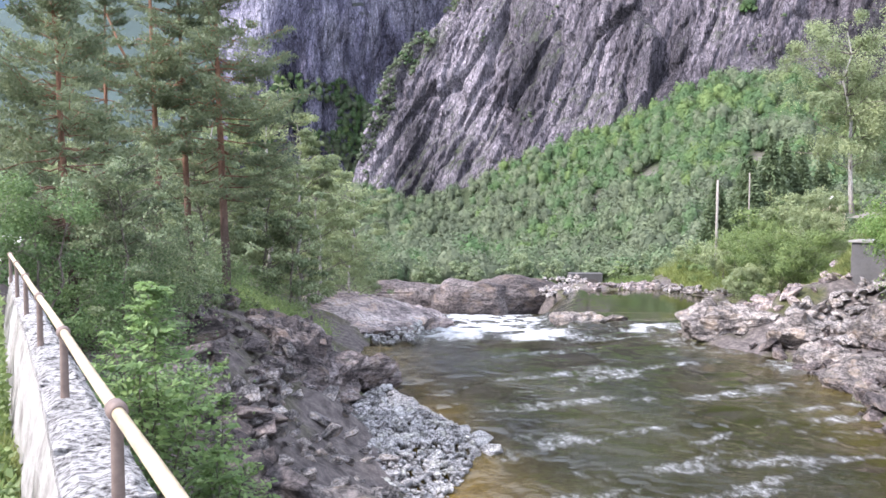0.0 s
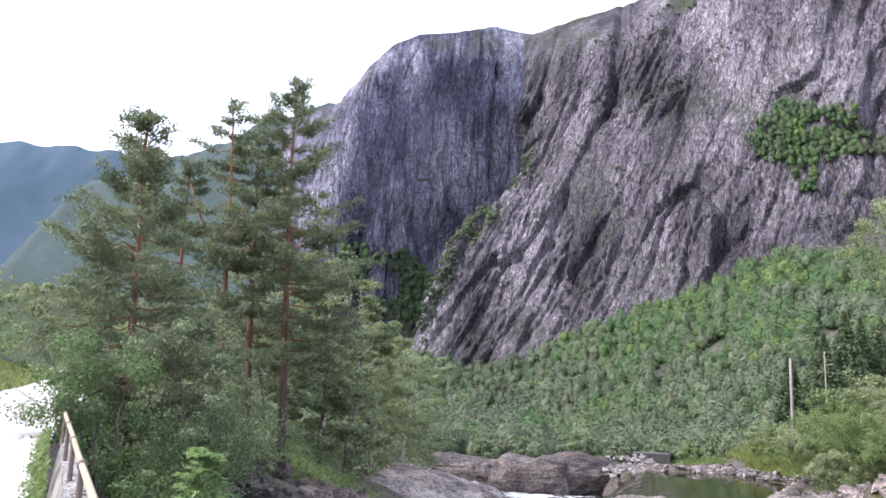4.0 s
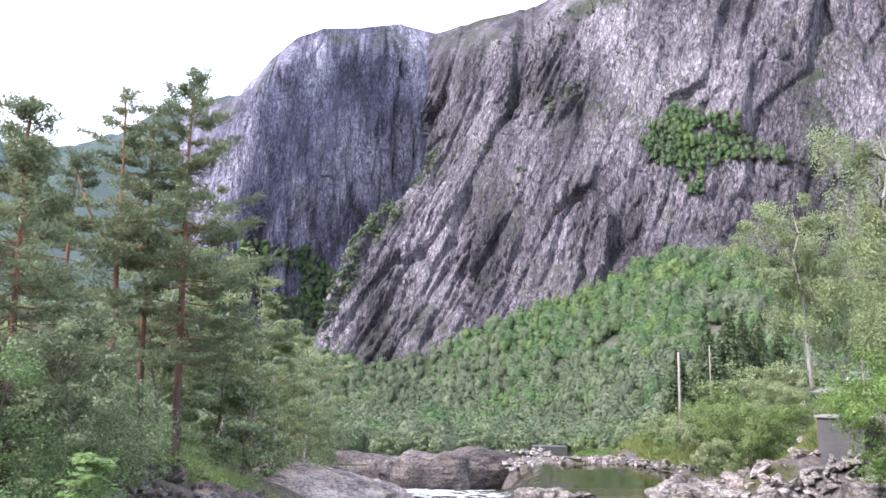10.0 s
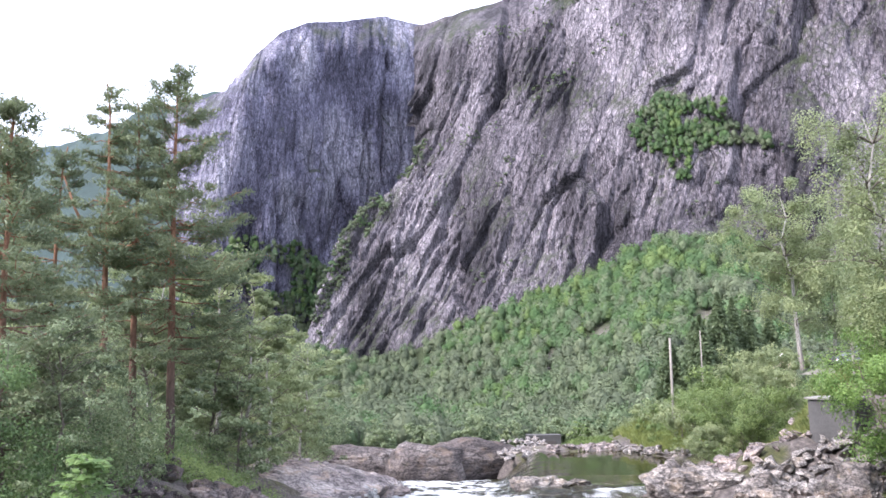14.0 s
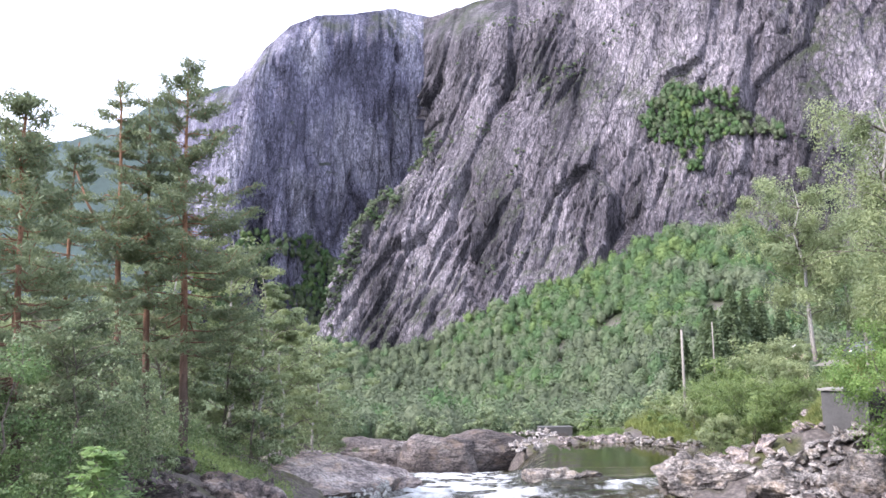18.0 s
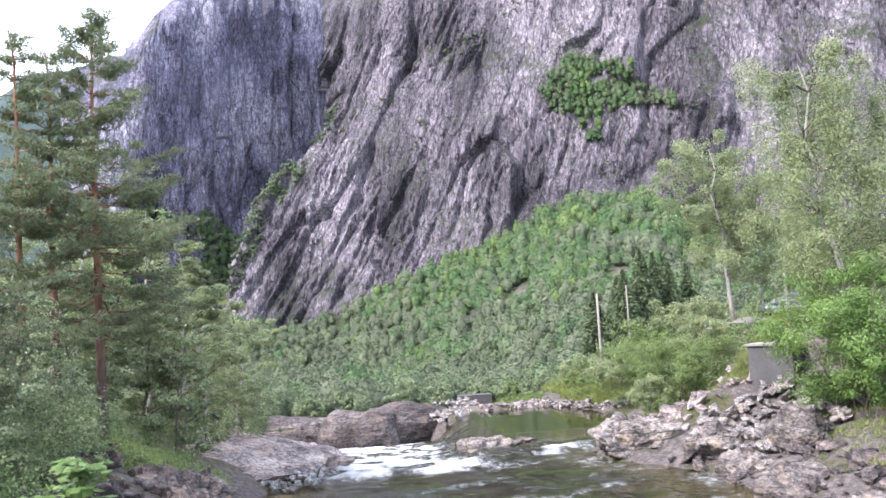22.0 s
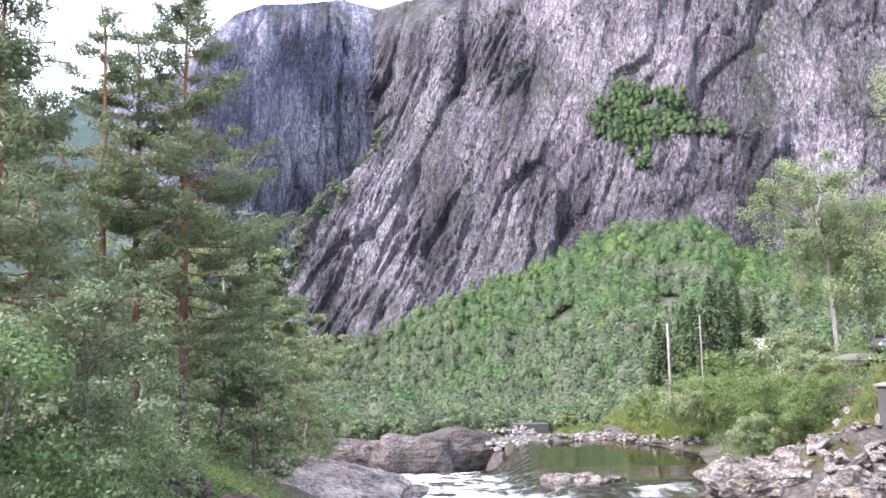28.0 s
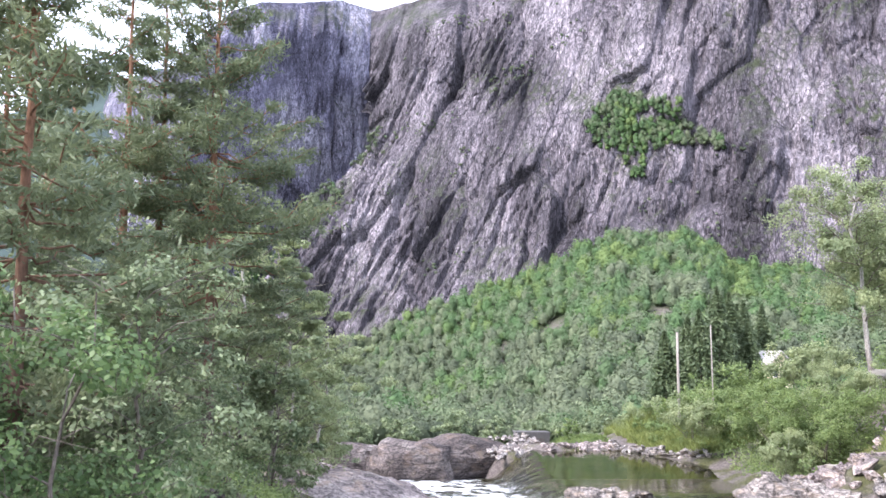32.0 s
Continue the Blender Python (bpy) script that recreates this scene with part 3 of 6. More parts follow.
# ---- cliffs ----
def slabs(a, b, ca, cb, seed):
    """Broken slabs: for each point its slab's height, tilted face, and the distance to the nearest joint."""
    qa, qb = a / ca, b / cb
    ia, ib = np.floor(qa).astype(np.int64), np.floor(qb).astype(np.int64)
    best, second = np.full(qa.shape, 9.0), np.full(qa.shape, 9.0)
    face = np.zeros(qa.shape)
    for da in (-1, 0, 1):
        for db in (-1, 0, 1):
            ka, kb = ia + da, ib + db
            zero = np.zeros_like(ka)
            oa = qa - ka - 0.1 - 0.8 * hash3(ka, kb, zero, seed)
            ob = qb - kb - 0.1 - 0.8 * hash3(ka, kb, zero + 1, seed)
            d = np.hypot(oa, ob)
            f = hash3(ka, kb, zero + 2, seed) - 0.5 + 1.5 * (hash3(ka, kb, zero + 3, seed) - 0.42) * oa + 0.8 * (hash3(ka, kb, zero + 4, seed) - 0.5) * ob
            near = d < best
            second = np.where(near, best, np.minimum(second, d))
            face = np.where(near, f, face)
            best = np.where(near, d, best)
    return face, second - best


def cliff(columns, nu, nv, seed, lean, scales, folds, dense, back, crown):
    """A rock wall from columns of four points (x, y, z) each, from its foot to its rim, broken into leaning slabs."""
    c = np.array(columns, float).reshape(len(columns), 4, 3)
    d = np.r_[0, np.cumsum(np.linalg.norm(np.diff(c[:, 1, :2], axis=0), axis=1))]
    ua, ub = np.interp(dense, np.arange(len(c)), d)
    k = nu // 14
    u = np.concatenate([np.linspace(0, ua, k, endpoint=False), np.linspace(ua, ub, nu - 2 * k, endpoint=False), np.linspace(ub, d[-1], k)])
    v = np.linspace(-0.08, 1, nv)
    rows = np.stack([np.stack([np.interp(u, d, c[:, r, q]) for q in range(3)], -1) for r in range(4)], 1)
    lev = np.array([0, 0.27, 0.54, 1.0])
    i = np.clip(np.searchsorted(lev, v) - 1, 0, 2)
    w = ((v - lev[i]) / (lev[i + 1] - lev[i]))[None, :, None]
    p = rows[:, i] * (1 - w) + rows[:, i + 1] * w
    du, dv = np.gradient(p, axis=0), np.gradient(p, axis=1)
    n = np.cross(du, dv)
    n /= np.linalg.norm(n, axis=-1)[..., None]
    n = np.where(n[..., 1:2] > 0, -n, n)
    x, y, z = p[..., 0], p[..., 1], p[..., 2]
    tilt = np.tan(np.radians(np.interp(x - 0.3 * z, *lean)))
    a = x * 1.25 - tilt * z + 16 * (fbm(x * 0.009, z * 0.007, 0.0, 3, seed + 61) - 0.5)
    b = z - 0.25 * x + 40 * (fbm(x * 0.012, z * 0.01, 0.0, 3, seed + 63) - 0.5)
    disp = (fbm(x * 0.008, z * 0.008, 0.0, 3, seed + 9) - 0.5) * folds + (fbm(a * 0.02, z * 0.006, 0.0, 3, seed + 5, True) - 0.55) * folds * 0.35
    rough = 0.45 + 1.1 * smooth(0.35, 0.65, fbm(x * 0.014, z * 0.011, 0.0, 3, seed + 71))
    for m, (ca, cb, deep, joint) in enumerate(scales):
        wob = ca * 0.3 * (fbm(x / ca * 0.6, z / ca * 0.4, 0.0, 3, seed + 30 + m) - 0.5)
        face, edge = slabs(a + wob, b, ca, cb, seed + 101 * m)
        disp = disp + (face * deep - joint * np.exp(-edge / 0.09)) * rough
    disp = disp + (fbm(a * 0.22, b * 0.1, 0.0, 3, seed + 13, True) - 0.55) * 1.3 * rough
    for ax in (0, 1):
        q = np.pad(disp, [(1, 1) if k == ax else (0, 0) for k in (0, 1)], mode="edge")
        disp = (0.25 * (q[2:] + q[:-2]) + 0.5 * q[1:-1]) if ax == 0 else (0.25 * (q[:, 2:] + q[:, :-2]) + 0.5 * q[:, 1:-1])
    p = p + n * (disp * np.clip((1.02 - v) * 8, 0.3, 1)[None])[..., None]
    set_back = crown * smooth(0.86, 1.0, v)[None] ** 2
    p[..., 2] += p[..., 2] * set_back / p[..., 1] + 9 * smooth(0.8, 1.0, v)[None]
    p[..., 1] += set_back
    top = p[:, -1:] + np.stack([np.zeros((len(u), 6)), np.linspace(0.05, 1, 6)[None] ** 1.5 * back + np.zeros((len(u), 6)), np.linspace(0.02, 1, 6)[None] * back * 0.05 + np.zeros((len(u), 6))], -1)
    p = np.concatenate([p, top], 1)
    return p, np_mesh("cliff", p.reshape(-1, 3), grid_faces(len(u), nv + 6), False)


near_p, near_me = cliff(
    [(60, 1300, 20, 90, 1310, 166, 130, 1330, 292, 90, 1420, 480), (-158, 1004, 0, -98, 1017, 166, 0, 1058, 290, -4, 1085, 500), (-62, 942, -20, -36, 968, 140, 22, 1005, 284, 34, 1040, 490),
     (30, 880, 0, 44, 915, 150, 52, 960, 285, 60, 1000, 482), (101, 834, 30, 105, 868, 160, 108, 915, 290, 112, 962, 478), (189, 772, 60, 190, 800, 180, 190, 842, 300, 190, 905, 481),
     (272, 708, 80, 274, 732, 200, 278, 765, 320, 280, 835, 500), (343, 645, 40, 344, 668, 190, 345, 705, 320, 345, 770, 515), (500, 502, 0, 500, 535, 170, 500, 590, 330, 500, 680, 560),
     (640, 402, 0, 640, 440, 170, 645, 500, 330, 650, 590, 600), (1000, 150, 0, 1010, 190, 200, 1030, 240, 400, 1080, 330, 640)],
    860, 330, 11, ((-300, -140, 0, 150, 300, 600), (36, 36, 31, 21, 10, 11)), ((64, 190, 11, 3.5), (27, 80, 5.5, 2.4), (11.5, 32, 3.0, 1.4), (5, 12, 1.7, 0.7)), 20, (0.8, 8.4), 420, 70)
near_cliff = thing("cliff", "steep purple-grey rock wall with diagonal cracks", "cliff", kind="structure", mat=CLIFF, me=near_me)
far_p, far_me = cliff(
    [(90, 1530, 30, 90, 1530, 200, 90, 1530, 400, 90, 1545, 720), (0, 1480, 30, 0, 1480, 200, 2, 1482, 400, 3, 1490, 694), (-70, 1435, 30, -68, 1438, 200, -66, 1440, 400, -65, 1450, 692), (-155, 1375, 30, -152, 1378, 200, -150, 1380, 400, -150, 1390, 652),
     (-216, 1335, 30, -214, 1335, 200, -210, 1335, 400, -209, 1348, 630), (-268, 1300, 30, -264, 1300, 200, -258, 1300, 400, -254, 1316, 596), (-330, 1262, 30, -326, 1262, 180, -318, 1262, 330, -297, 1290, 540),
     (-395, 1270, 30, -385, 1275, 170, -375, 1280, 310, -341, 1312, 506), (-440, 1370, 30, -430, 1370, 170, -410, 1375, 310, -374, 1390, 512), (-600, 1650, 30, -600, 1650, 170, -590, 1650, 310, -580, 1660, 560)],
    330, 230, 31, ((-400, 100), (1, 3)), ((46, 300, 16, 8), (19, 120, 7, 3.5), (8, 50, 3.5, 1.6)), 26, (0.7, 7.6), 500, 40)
far_cliff = thing("far_cliff", "dark vertical rock wall with a haze-blue tint and a rounded top", "cliff", kind="structure", mat=CLIFF_HAZED, me=far_me)


def wall_lookup(p, cell=5.0):
    """The front of a rock wall as a table over x and z."""
    q = p.reshape(-1, 3)
    ix, iz = np.floor((q[:, 0] + 600) / cell).astype(int), np.floor((q[:, 2] + 100) / cell).astype(int)
    tab = np.full((400, 200), 1e9)
    ok = (ix >= 0) & (ix < 400) & (iz >= 0) & (iz < 200)
    np.minimum.at(tab, (ix[ok], iz[ok]), q[ok, 1])
    return lambda x, z: tab[np.clip(((x + 600) / cell).astype(int), 0, 399), np.clip(((z + 100) / cell).astype(int), 0, 199)]


near_wall_y, far_wall_y = wall_lookup(near_p), wall_lookup(far_p)

# ---- woods on the slope ----
def ico(level):
    bm = bmesh.new()
    bmesh.ops.create_icosphere(bm, subdivisions=level, radius=1)
    v = np.array([p.co[:] for p in bm.verts])
    f = np.array([[p.index for p in q.verts] for q in bm.faces])
    bm.free()
    return v, f


ICO1, ICO2 = ico(1), ico(2)


def crown_form(seed, tall=1.25, n=150, leaf=1.0, ball=ICO1):
    """An uneven lobed crown with small leaf clumps standing off its surface."""
    rng = np.random.RandomState(seed)
    v, f = ball
    lob = rng.normal(size=(11, 3))
    lob[:, 2] = np.abs(lob[:, 2]) * 0.9 - 0.2
    lob /= np.linalg.norm(lob, axis=1)[:, None]

    def reach(d):
        near = (d @ lob.T).max(1)
        return 0.62 + 0.38 * smooth(0.6, 0.98, near) + 0.25 * (fbm(d[:, 0] * 2.6 + seed, d[:, 1] * 2.6, d[:, 2] * 2.6, 2, seed) - 0.5)

    shape = np.array([1, 1, tall])
    body = v * reach(v)[:, None] * shape * 0.9
    o = rng.normal(size=(n, 3))
    o /= np.linalg.norm(o, axis=1)[:, None]
    o[:, 2] = np.where(o[:, 2] < -0.3, -o[:, 2], o[:, 2])
    c = o * (reach(o) * rng.uniform(0.82, 1.24, n))[:, None] * shape
    face = o / shape + rng.normal(size=(n, 3)) * 0.33 + np.array([0, 0, 0.15])
    t1 = np.cross(face, rng.normal(size=(n, 3)))
    t1 /= np.linalg.norm(t1, axis=1)[:, None]
    t2 = np.cross(face, t1)
    t2 /= np.linalg.norm(t2, axis=1)[:, None]
    q = rng.uniform(0.08, 0.17, (n, 1)) * leaf
    tri = np.stack([c - t1 * q - t2 * q * 0.5, c + t1 * q - t2 * q * 0.5, c + t2 * q * 1.2], 1).reshape(-1, 3)
    return np.concatenate([body, tri]) + np.array([0, 0, tall * 0.75]), np.concatenate([f, len(body) + np.arange(3 * n).reshape(n, 3)])


FORMS = [crown_form(s, t, 190, 0.95, ICO1) for s, t in ((1, 1.15), (2, 1.45), (3, 1.05), (4, 1.7), (5, 1.25), (6, 1.1), (7, 1.5), (8, 1.2))]

SMALL_FORMS = [crown_form(s, 0.9, 50, 1.5, ICO1) for s in range(21, 25)]
LOW_FORMS = [crown_form(s, t, 110, 1.1, ICO1) for s, t in ((31, 1.15), (32, 1.45), (33, 1.05), (34, 1.6), (35, 1.25))]
NEAR_FORMS = [crown_form(s, t, 460, 0.6, ICO2) for s, t in ((11, 1.2), (12, 1.45), (13, 1.1), (14, 1.6), (15, 1.3))]


def scatter(spots, sizes, forms, seed, tones=None):
    """Copies of the forms at the spots; with tones, also one tone a corner, the same all over each copy."""
    rng = np.random.RandomState(seed)
    chunks, tone = [], []
    for k, ((x, y, z), r) in enumerate(zip(spots, sizes)):
        v, f = forms[rng.randint(len(forms))]
        a = rng.uniform(0, 6.28)
        rot = np.array([[math.cos(a), -math.sin(a), 0], [math.sin(a), math.cos(a), 0], [0, 0, 1]])
        chunks.append((v @ rot.T * r * np.array([1, 1, rng.uniform(0.85, 1.25)]) + (x, y, z), f))
        if tones is not None:
            tone.append(np.full(len(v), tones[k], np.float32))
    return merge(chunks) if tones is None else (*merge(chunks), np.concatenate(tone))


def wood(name, label, category, groups, mat):
    """A wood as one mesh, with each tree's own tone, from (spots, sizes, forms, seed, tones)."""
    made = [scatter(*g) for g in groups]
    me = np_mesh(name, *merge([m[:2] for m in made]), True)
    me.attributes.new("tone", "FLOAT", "POINT").data.foreach_set("value", np.concatenate([m[2] for m in made]))
    return thing(name, label, category, kind="stuff", me=me, mat=mat)


rng = np.random.RandomState(7)
spots = []
yy = 132.0
while yy < 1000:
    step = 4.4 + yy * 0.0068
    lo, hi = -0.26 * yy - 20, min(0.72 * yy + 30, 480)
    for xx in np.arange(lo, hi, step):
        spots.append((xx + rng.uniform(-0.5, 0.5) * step, yy + rng.uniform(-0.5, 0.5) * step))
    yy += step
yy = 115.0
while yy < 420:
    step = 9.0 + yy * 0.013
    for xx in np.arange(-1.05 * yy - 20, -0.26 * yy - 20, step):
        spots.append((xx + rng.uniform(-0.5, 0.5) * step, yy + rng.uniform(-0.5, 0.5) * step))
    yy += step
spots = np.array(spots)
sx, sy = spots[:, 0], spots[:, 1]
sz = ground_z(sx, sy)
keep = (sy < foot_y(sx / sy) + 2) & (abs(sx - np.interp(sy, (130, 200), (5, 30))) > np.interp(sy, (132, 180, 200), (26, 6, 0)))
rw_ = road_ws(sx, sy)[0]
keep &= ~((sy < 150) & (sx < -20) & (rw_ > -22) & (rw_ < 7))
keep &= ~((sy < 150) & (sx > 10) & (sx < 60))
keep &= scree_at(sx, sy) < 0.4
keep &= fbm(sx * 0.03, sy * 0.012, 0.0, 3, 21) < 0.76
spots, sz = spots[keep], sz[keep]
sx, sy = spots[:, 0], spots[:, 1]
size = rng.uniform(0.62, 1.0, len(spots)) * rng.uniform(0.85, 1.3, len(spots)) * np.interp(sy, (130, 300, 500, 900), (3.2, 4.3, 5.1, 6.1))
# grey-green birches low down, fuller green towards the rock
high = smooth(0.4, 0.95, sy / foot_y(sx / sy)) * smooth(0.0, 0.22, sx / sy)
tones = np.clip(0.36 + 0.34 * high + 1.0 * (fbm(sx * 0.02, sy * 0.008, 0.0, 3, 25) - 0.5) + rng.normal(size=len(spots)) * 0.2, 0.1, 1)
close = sy < 235
away = ~close & ((sy > 640) | (sx < -0.14 * sy))
mid = ~close & ~away
wood("forest", "dense mixed birch and alder wood covering the slope", "forest", [
    (np.c_[spots, sz - 0.4][mid], size[mid], FORMS, 3, tones[mid]), (np.c_[spots, sz - 0.4][away], size[away], LOW_FORMS, 5, tones[away]), (np.c_[spots, sz - 0.4][close], size[close], NEAR_FORMS, 4, tones[close])], FOREST)


# ---- growing things ----
def unit(v):
    return v / (np.linalg.norm(v, axis=-1, keepdims=True) + 1e-9)


def leaves(centres, length, width, rng, flat=0.0, along=None):
    """Small pointed leaves, one quad each, at the centres."""
    n = len(centres)
    a = unit(rng.normal(size=(n, 3)) + (0 if along is None else along))
    a[:, 2] *= 1 - flat
    b = unit(np.cross(a, rng.normal(size=(n, 3))))
    if flat:
        b[:, 2] *= 1 - flat
    ln = length * rng.uniform(0.65, 1.3, (n, 1)) * 0.5
    wd = width * rng.uniform(0.7, 1.25, (n, 1)) * 0.5
    v = np.stack([centres - a * ln, centres + b * wd - a * ln * 0.15, centres + a * ln, centres - b * wd - a * ln * 0.15], 1)
    return v.reshape(-1, 3), np.arange(4 * n).reshape(n, 4)


def leaves_facing(centres, face, length, width, rng, loose=0.5):
    """Pointed leaves that turn roughly the way given."""
    n = len(centres)
    nn = unit(face + rng.normal(size=(n, 3)) * loose)
    a = unit(np.cross(nn, rng.normal(size=(n, 3))))
    b = np.cross(nn, a)
    ln = length * rng.uniform(0.65, 1.3, (n, 1)) * 0.5
    wd = width * rng.uniform(0.7, 1.25, (n, 1)) * 0.5
    v = np.stack([centres - a * ln, centres + b * wd - a * ln * 0.15, centres + a * ln, centres - b * wd - a * ln * 0.15], 1)
    return v.reshape(-1, 3), np.arange(4 * n).reshape(n, 4)


def bent(p0, p1, sag, n, rng, wob=0.05):
    t = np.linspace(0, 1, n)[:, None]
    p0, p1 = np.asarray(p0, float), np.asarray(p1, float)
    line = p0 + (p1 - p0) * t
    size = np.linalg.norm(p1 - p0)
    line[:, 2] += sag * size * (4 * t * (1 - t))[:, 0]
    line[1:-1] += rng.normal(size=(n - 2, 3)) * wob * size * 0.3
    return line


def place_base(x, y, sink=0.25):
    return float(ground_z(np.array([x * 1.0]), np.array([y * 1.0]))[0]) - sink


def broadleaf(name, label, category, x, y, height, radius, count, leaf, mats, seed, stems=1, low=0.25, droop=0.0, lean=(0, 0), base=None, group="", lumps=26, bole=0.011):
    """A broad-leaved tree or bush: trunk, limbs and a crown of single leaves in loose sprays."""
    rng = np.random.RandomState(seed)
    bark, leafm = mats
    height = max(height * 0.55, height - 0.45 * radius) if stems > 1 else height
    z0 = place_base(x, y) if base is None else base
    root = thing(name, label, category, group, at=Matrix.Translation((x, y, z0)))
    trunks, limbs, ends = [], [], []
    for k in range(stems):
        off = rng.normal(size=2) * (0.0 if stems == 1 else radius * 0.22)
        top = np.array([off[0] * 2.2 + lean[0] + rng.normal() * 0.06 * height, off[1] * 2.2 + lean[1], height * rng.uniform(0.82, 0.95)])
        path = bent((off[0] * 0.4, off[1] * 0.4, 0), top, 0, 9, rng, 0.05)
        r0 = height * bole * (1.0 if stems == 1 else 0.75)
        trunks.append(tube_np(path, np.linspace(r0, r0 * 0.15, 9), 8))
        for j in range(max(4, lumps // stems)):
            f = low + (1 - low) * ((j + rng.uniform(0, 1)) / max(4, lumps // stems)) ** 0.85
            i = min(8, max(1, int(f * 8)))
            start = path[i]
            ang = j * 2.4 + rng.uniform(-0.5, 0.5)
            reach = radius * math.sqrt(max(0.08, 1 - ((f - low - 0.32) / 0.78) ** 2)) * rng.uniform(0.6, 1.12)
            end = start + np.array([math.cos(ang) * reach, math.sin(ang) * reach, reach * rng.uniform(0.15, 0.6)])
            lp = bent(start, end, 0.08, 6, rng, 0.12)
            limbs.append(tube_np(lp, np.linspace(r0 * 0.24, r0 * 0.045, 6), 5))
            for m in range(3):
                q = lp[rng.randint(2, 6)] + rng.normal(size=3) * radius * 0.17
                ends.append(q)
                limbs.append(tube_np(bent(lp[rng.randint(2, 5)], q, 0.05, 4, rng), np.linspace(r0 * 0.08, r0 * 0.02, 4), 4))
    part("trunk", np_mesh("trunk", *merge(trunks), True), bark, root)
    part("boughwork", np_mesh("boughwork", *merge(limbs), True), GREY_BARK, root, kind="stuff")
    ends = np.array(ends)
    weight = rng.uniform(0.2, 1.0, len(ends)) ** 2
    size = rng.uniform(0.6, 1.3, len(ends))
    i = rng.choice(len(ends), count, p=weight / weight.sum())
    o = unit(rng.normal(size=(count, 3)))
    c = ends[i] + o * rng.uniform(0.1, 1, (count, 1)) ** 0.45 * (size[i] * radius * (0.165 if stems == 1 else 0.2))[:, None] * np.array([1.2, 1.2, 0.6 if stems == 1 else 0.95])
    if droop:
        c[:, 2] -= np.abs(rng.normal(size=count)) * droop
    face = o + 0.5 * unit(c - np.array([0, 0, height * 0.5])) + np.array([0, 0, 0.35])
    part("crown", np_mesh("crown", *leaves_facing(c, face, leaf, leaf * 0.66, rng)), leafm, root, kind="stuff")
    return root


def pine(x, y, height, radius, bare, seed, label, lean=(0, 0), base=None, fork=False, whorls=24, lump=1.0):
    """A Scots pine: tall bare reddish trunk, level limbs, flat pads of needles on side twigs, dead stubs below."""
    rng = np.random.RandomState(seed)
    z0 = place_base(x, y) if base is None else base
    root = thing("pine_tree", label, "pine", "pines on the bank", at=Matrix.Translation((x, y, z0)))
    n = 14
    t = np.linspace(0, 1, n)[:, None]
    path = np.array([[0, 0, 0.0]]) + t * np.array([[lean[0], lean[1], height]])
    path[1:-1, :2] += np.cumsum(rng.normal(size=(n - 2, 2)) * 0.05, axis=0) * 0.6
    r0 = height * 0.0115
    part("trunk", np_mesh("trunk", *tube_np(path, np.linspace(r0, 0.03, n) ** 1.0, 10), True), PINE_BARK, root)
    at_h = lambda h: np.array([np.interp(h, path[:, 2], path[:, k]) for k in range(3)])  # noqa: E731
    limbs, tufts, along = [], [], []
    if fork:
        a = at_h(height * 0.55)
        fp = bent(a, a + np.array([-2.3, 0.4, 3.4]), -0.16, 8, rng, 0.05)
        limbs.append(tube_np(fp, np.linspace(r0 * 0.5, 0.04, 8), 7))
    for k in range(int(14 * bare / 0.3)):
        h = height * rng.uniform(0.12, bare + 0.08)
        ang, ln = rng.uniform(0, 6.283), rng.uniform(0.3, 1.5)
        limbs.append(tube_np(bent(at_h(h), at_h(h) + np.array([math.cos(ang) * ln, math.sin(ang) * ln, rng.uniform(-0.25, 0.15) * ln]), 0.05, 5, rng, 0.1), np.linspace(0.03, 0.008, 5), 4))
    for w in range(whorls):
        f = bare + (1 - bare) * (w + rng.uniform(-0.3, 0.3)) / whorls
        f = min(max(f, bare), 0.97)
        h = f * height
        g = (f - bare) / (1 - bare)
        reach0 = radius * min(1.0, 0.6 + 1.5 * g) * (1 - g) ** 0.78 + 0.12
        for j in range(rng.randint(3, 6)):
            ang = rng.uniform(0, 6.283)
            reach = reach0 * rng.uniform(0.45, 1.2)
            rise = rng.uniform(-0.16, 0.14) + 0.8 * g ** 2.5
            s = at_h(h)
            e = s + np.array([math.cos(ang) * reach, math.sin(ang) * reach, reach * rise])
            lp = bent(s, e, -0.07, 7, rng, 0.1)
            lp[-2:, 2] += 0.06 * reach
            limbs.append(tube_np(lp, np.linspace(r0 * 0.22 * (1 - 0.6 * g), 0.012, 7), 5))
            out, side = np.array([math.cos(ang), math.sin(ang), 0.0]), np.array([-math.sin(ang), math.cos(ang), 0.0])
            twigs = int(3 + reach * 2.7)
            for m in range(twigs):
                q = 0.3 + 0.7 * (m + rng.uniform(0, 1)) / twigs
                p = np.array([np.interp(q, np.linspace(0, 1, 7), lp[:, k]) for k in range(3)])
                ln = (0.16 + 0.26 * reach * (1.12 - q)) * rng.uniform(0.6, 1.2)
                d = unit(out * rng.uniform(0.5, 1.0) + side * rng.choice((-1, 1)) * rng.uniform(0.4, 1.0) + np.array([0, 0, rng.uniform(-0.05, 0.22)]))
                for c in range(2 + int(ln * 2.2)):
                    tufts.append(p + d * ln * (c + 0.5) / 2 + rng.normal(size=3) * 0.05)
                    along.append(d)
    part("boughwork", np_mesh("boughwork", *merge(limbs), True), PINE_BARK, root, kind="stuff")
    tufts, along = np.array(tufts), np.array(along)
    per = 13
    c = np.repeat(tufts, per, 0) + rng.normal(size=(len(tufts) * per, 3)) * np.array([0.15, 0.15, 0.07]) * lump
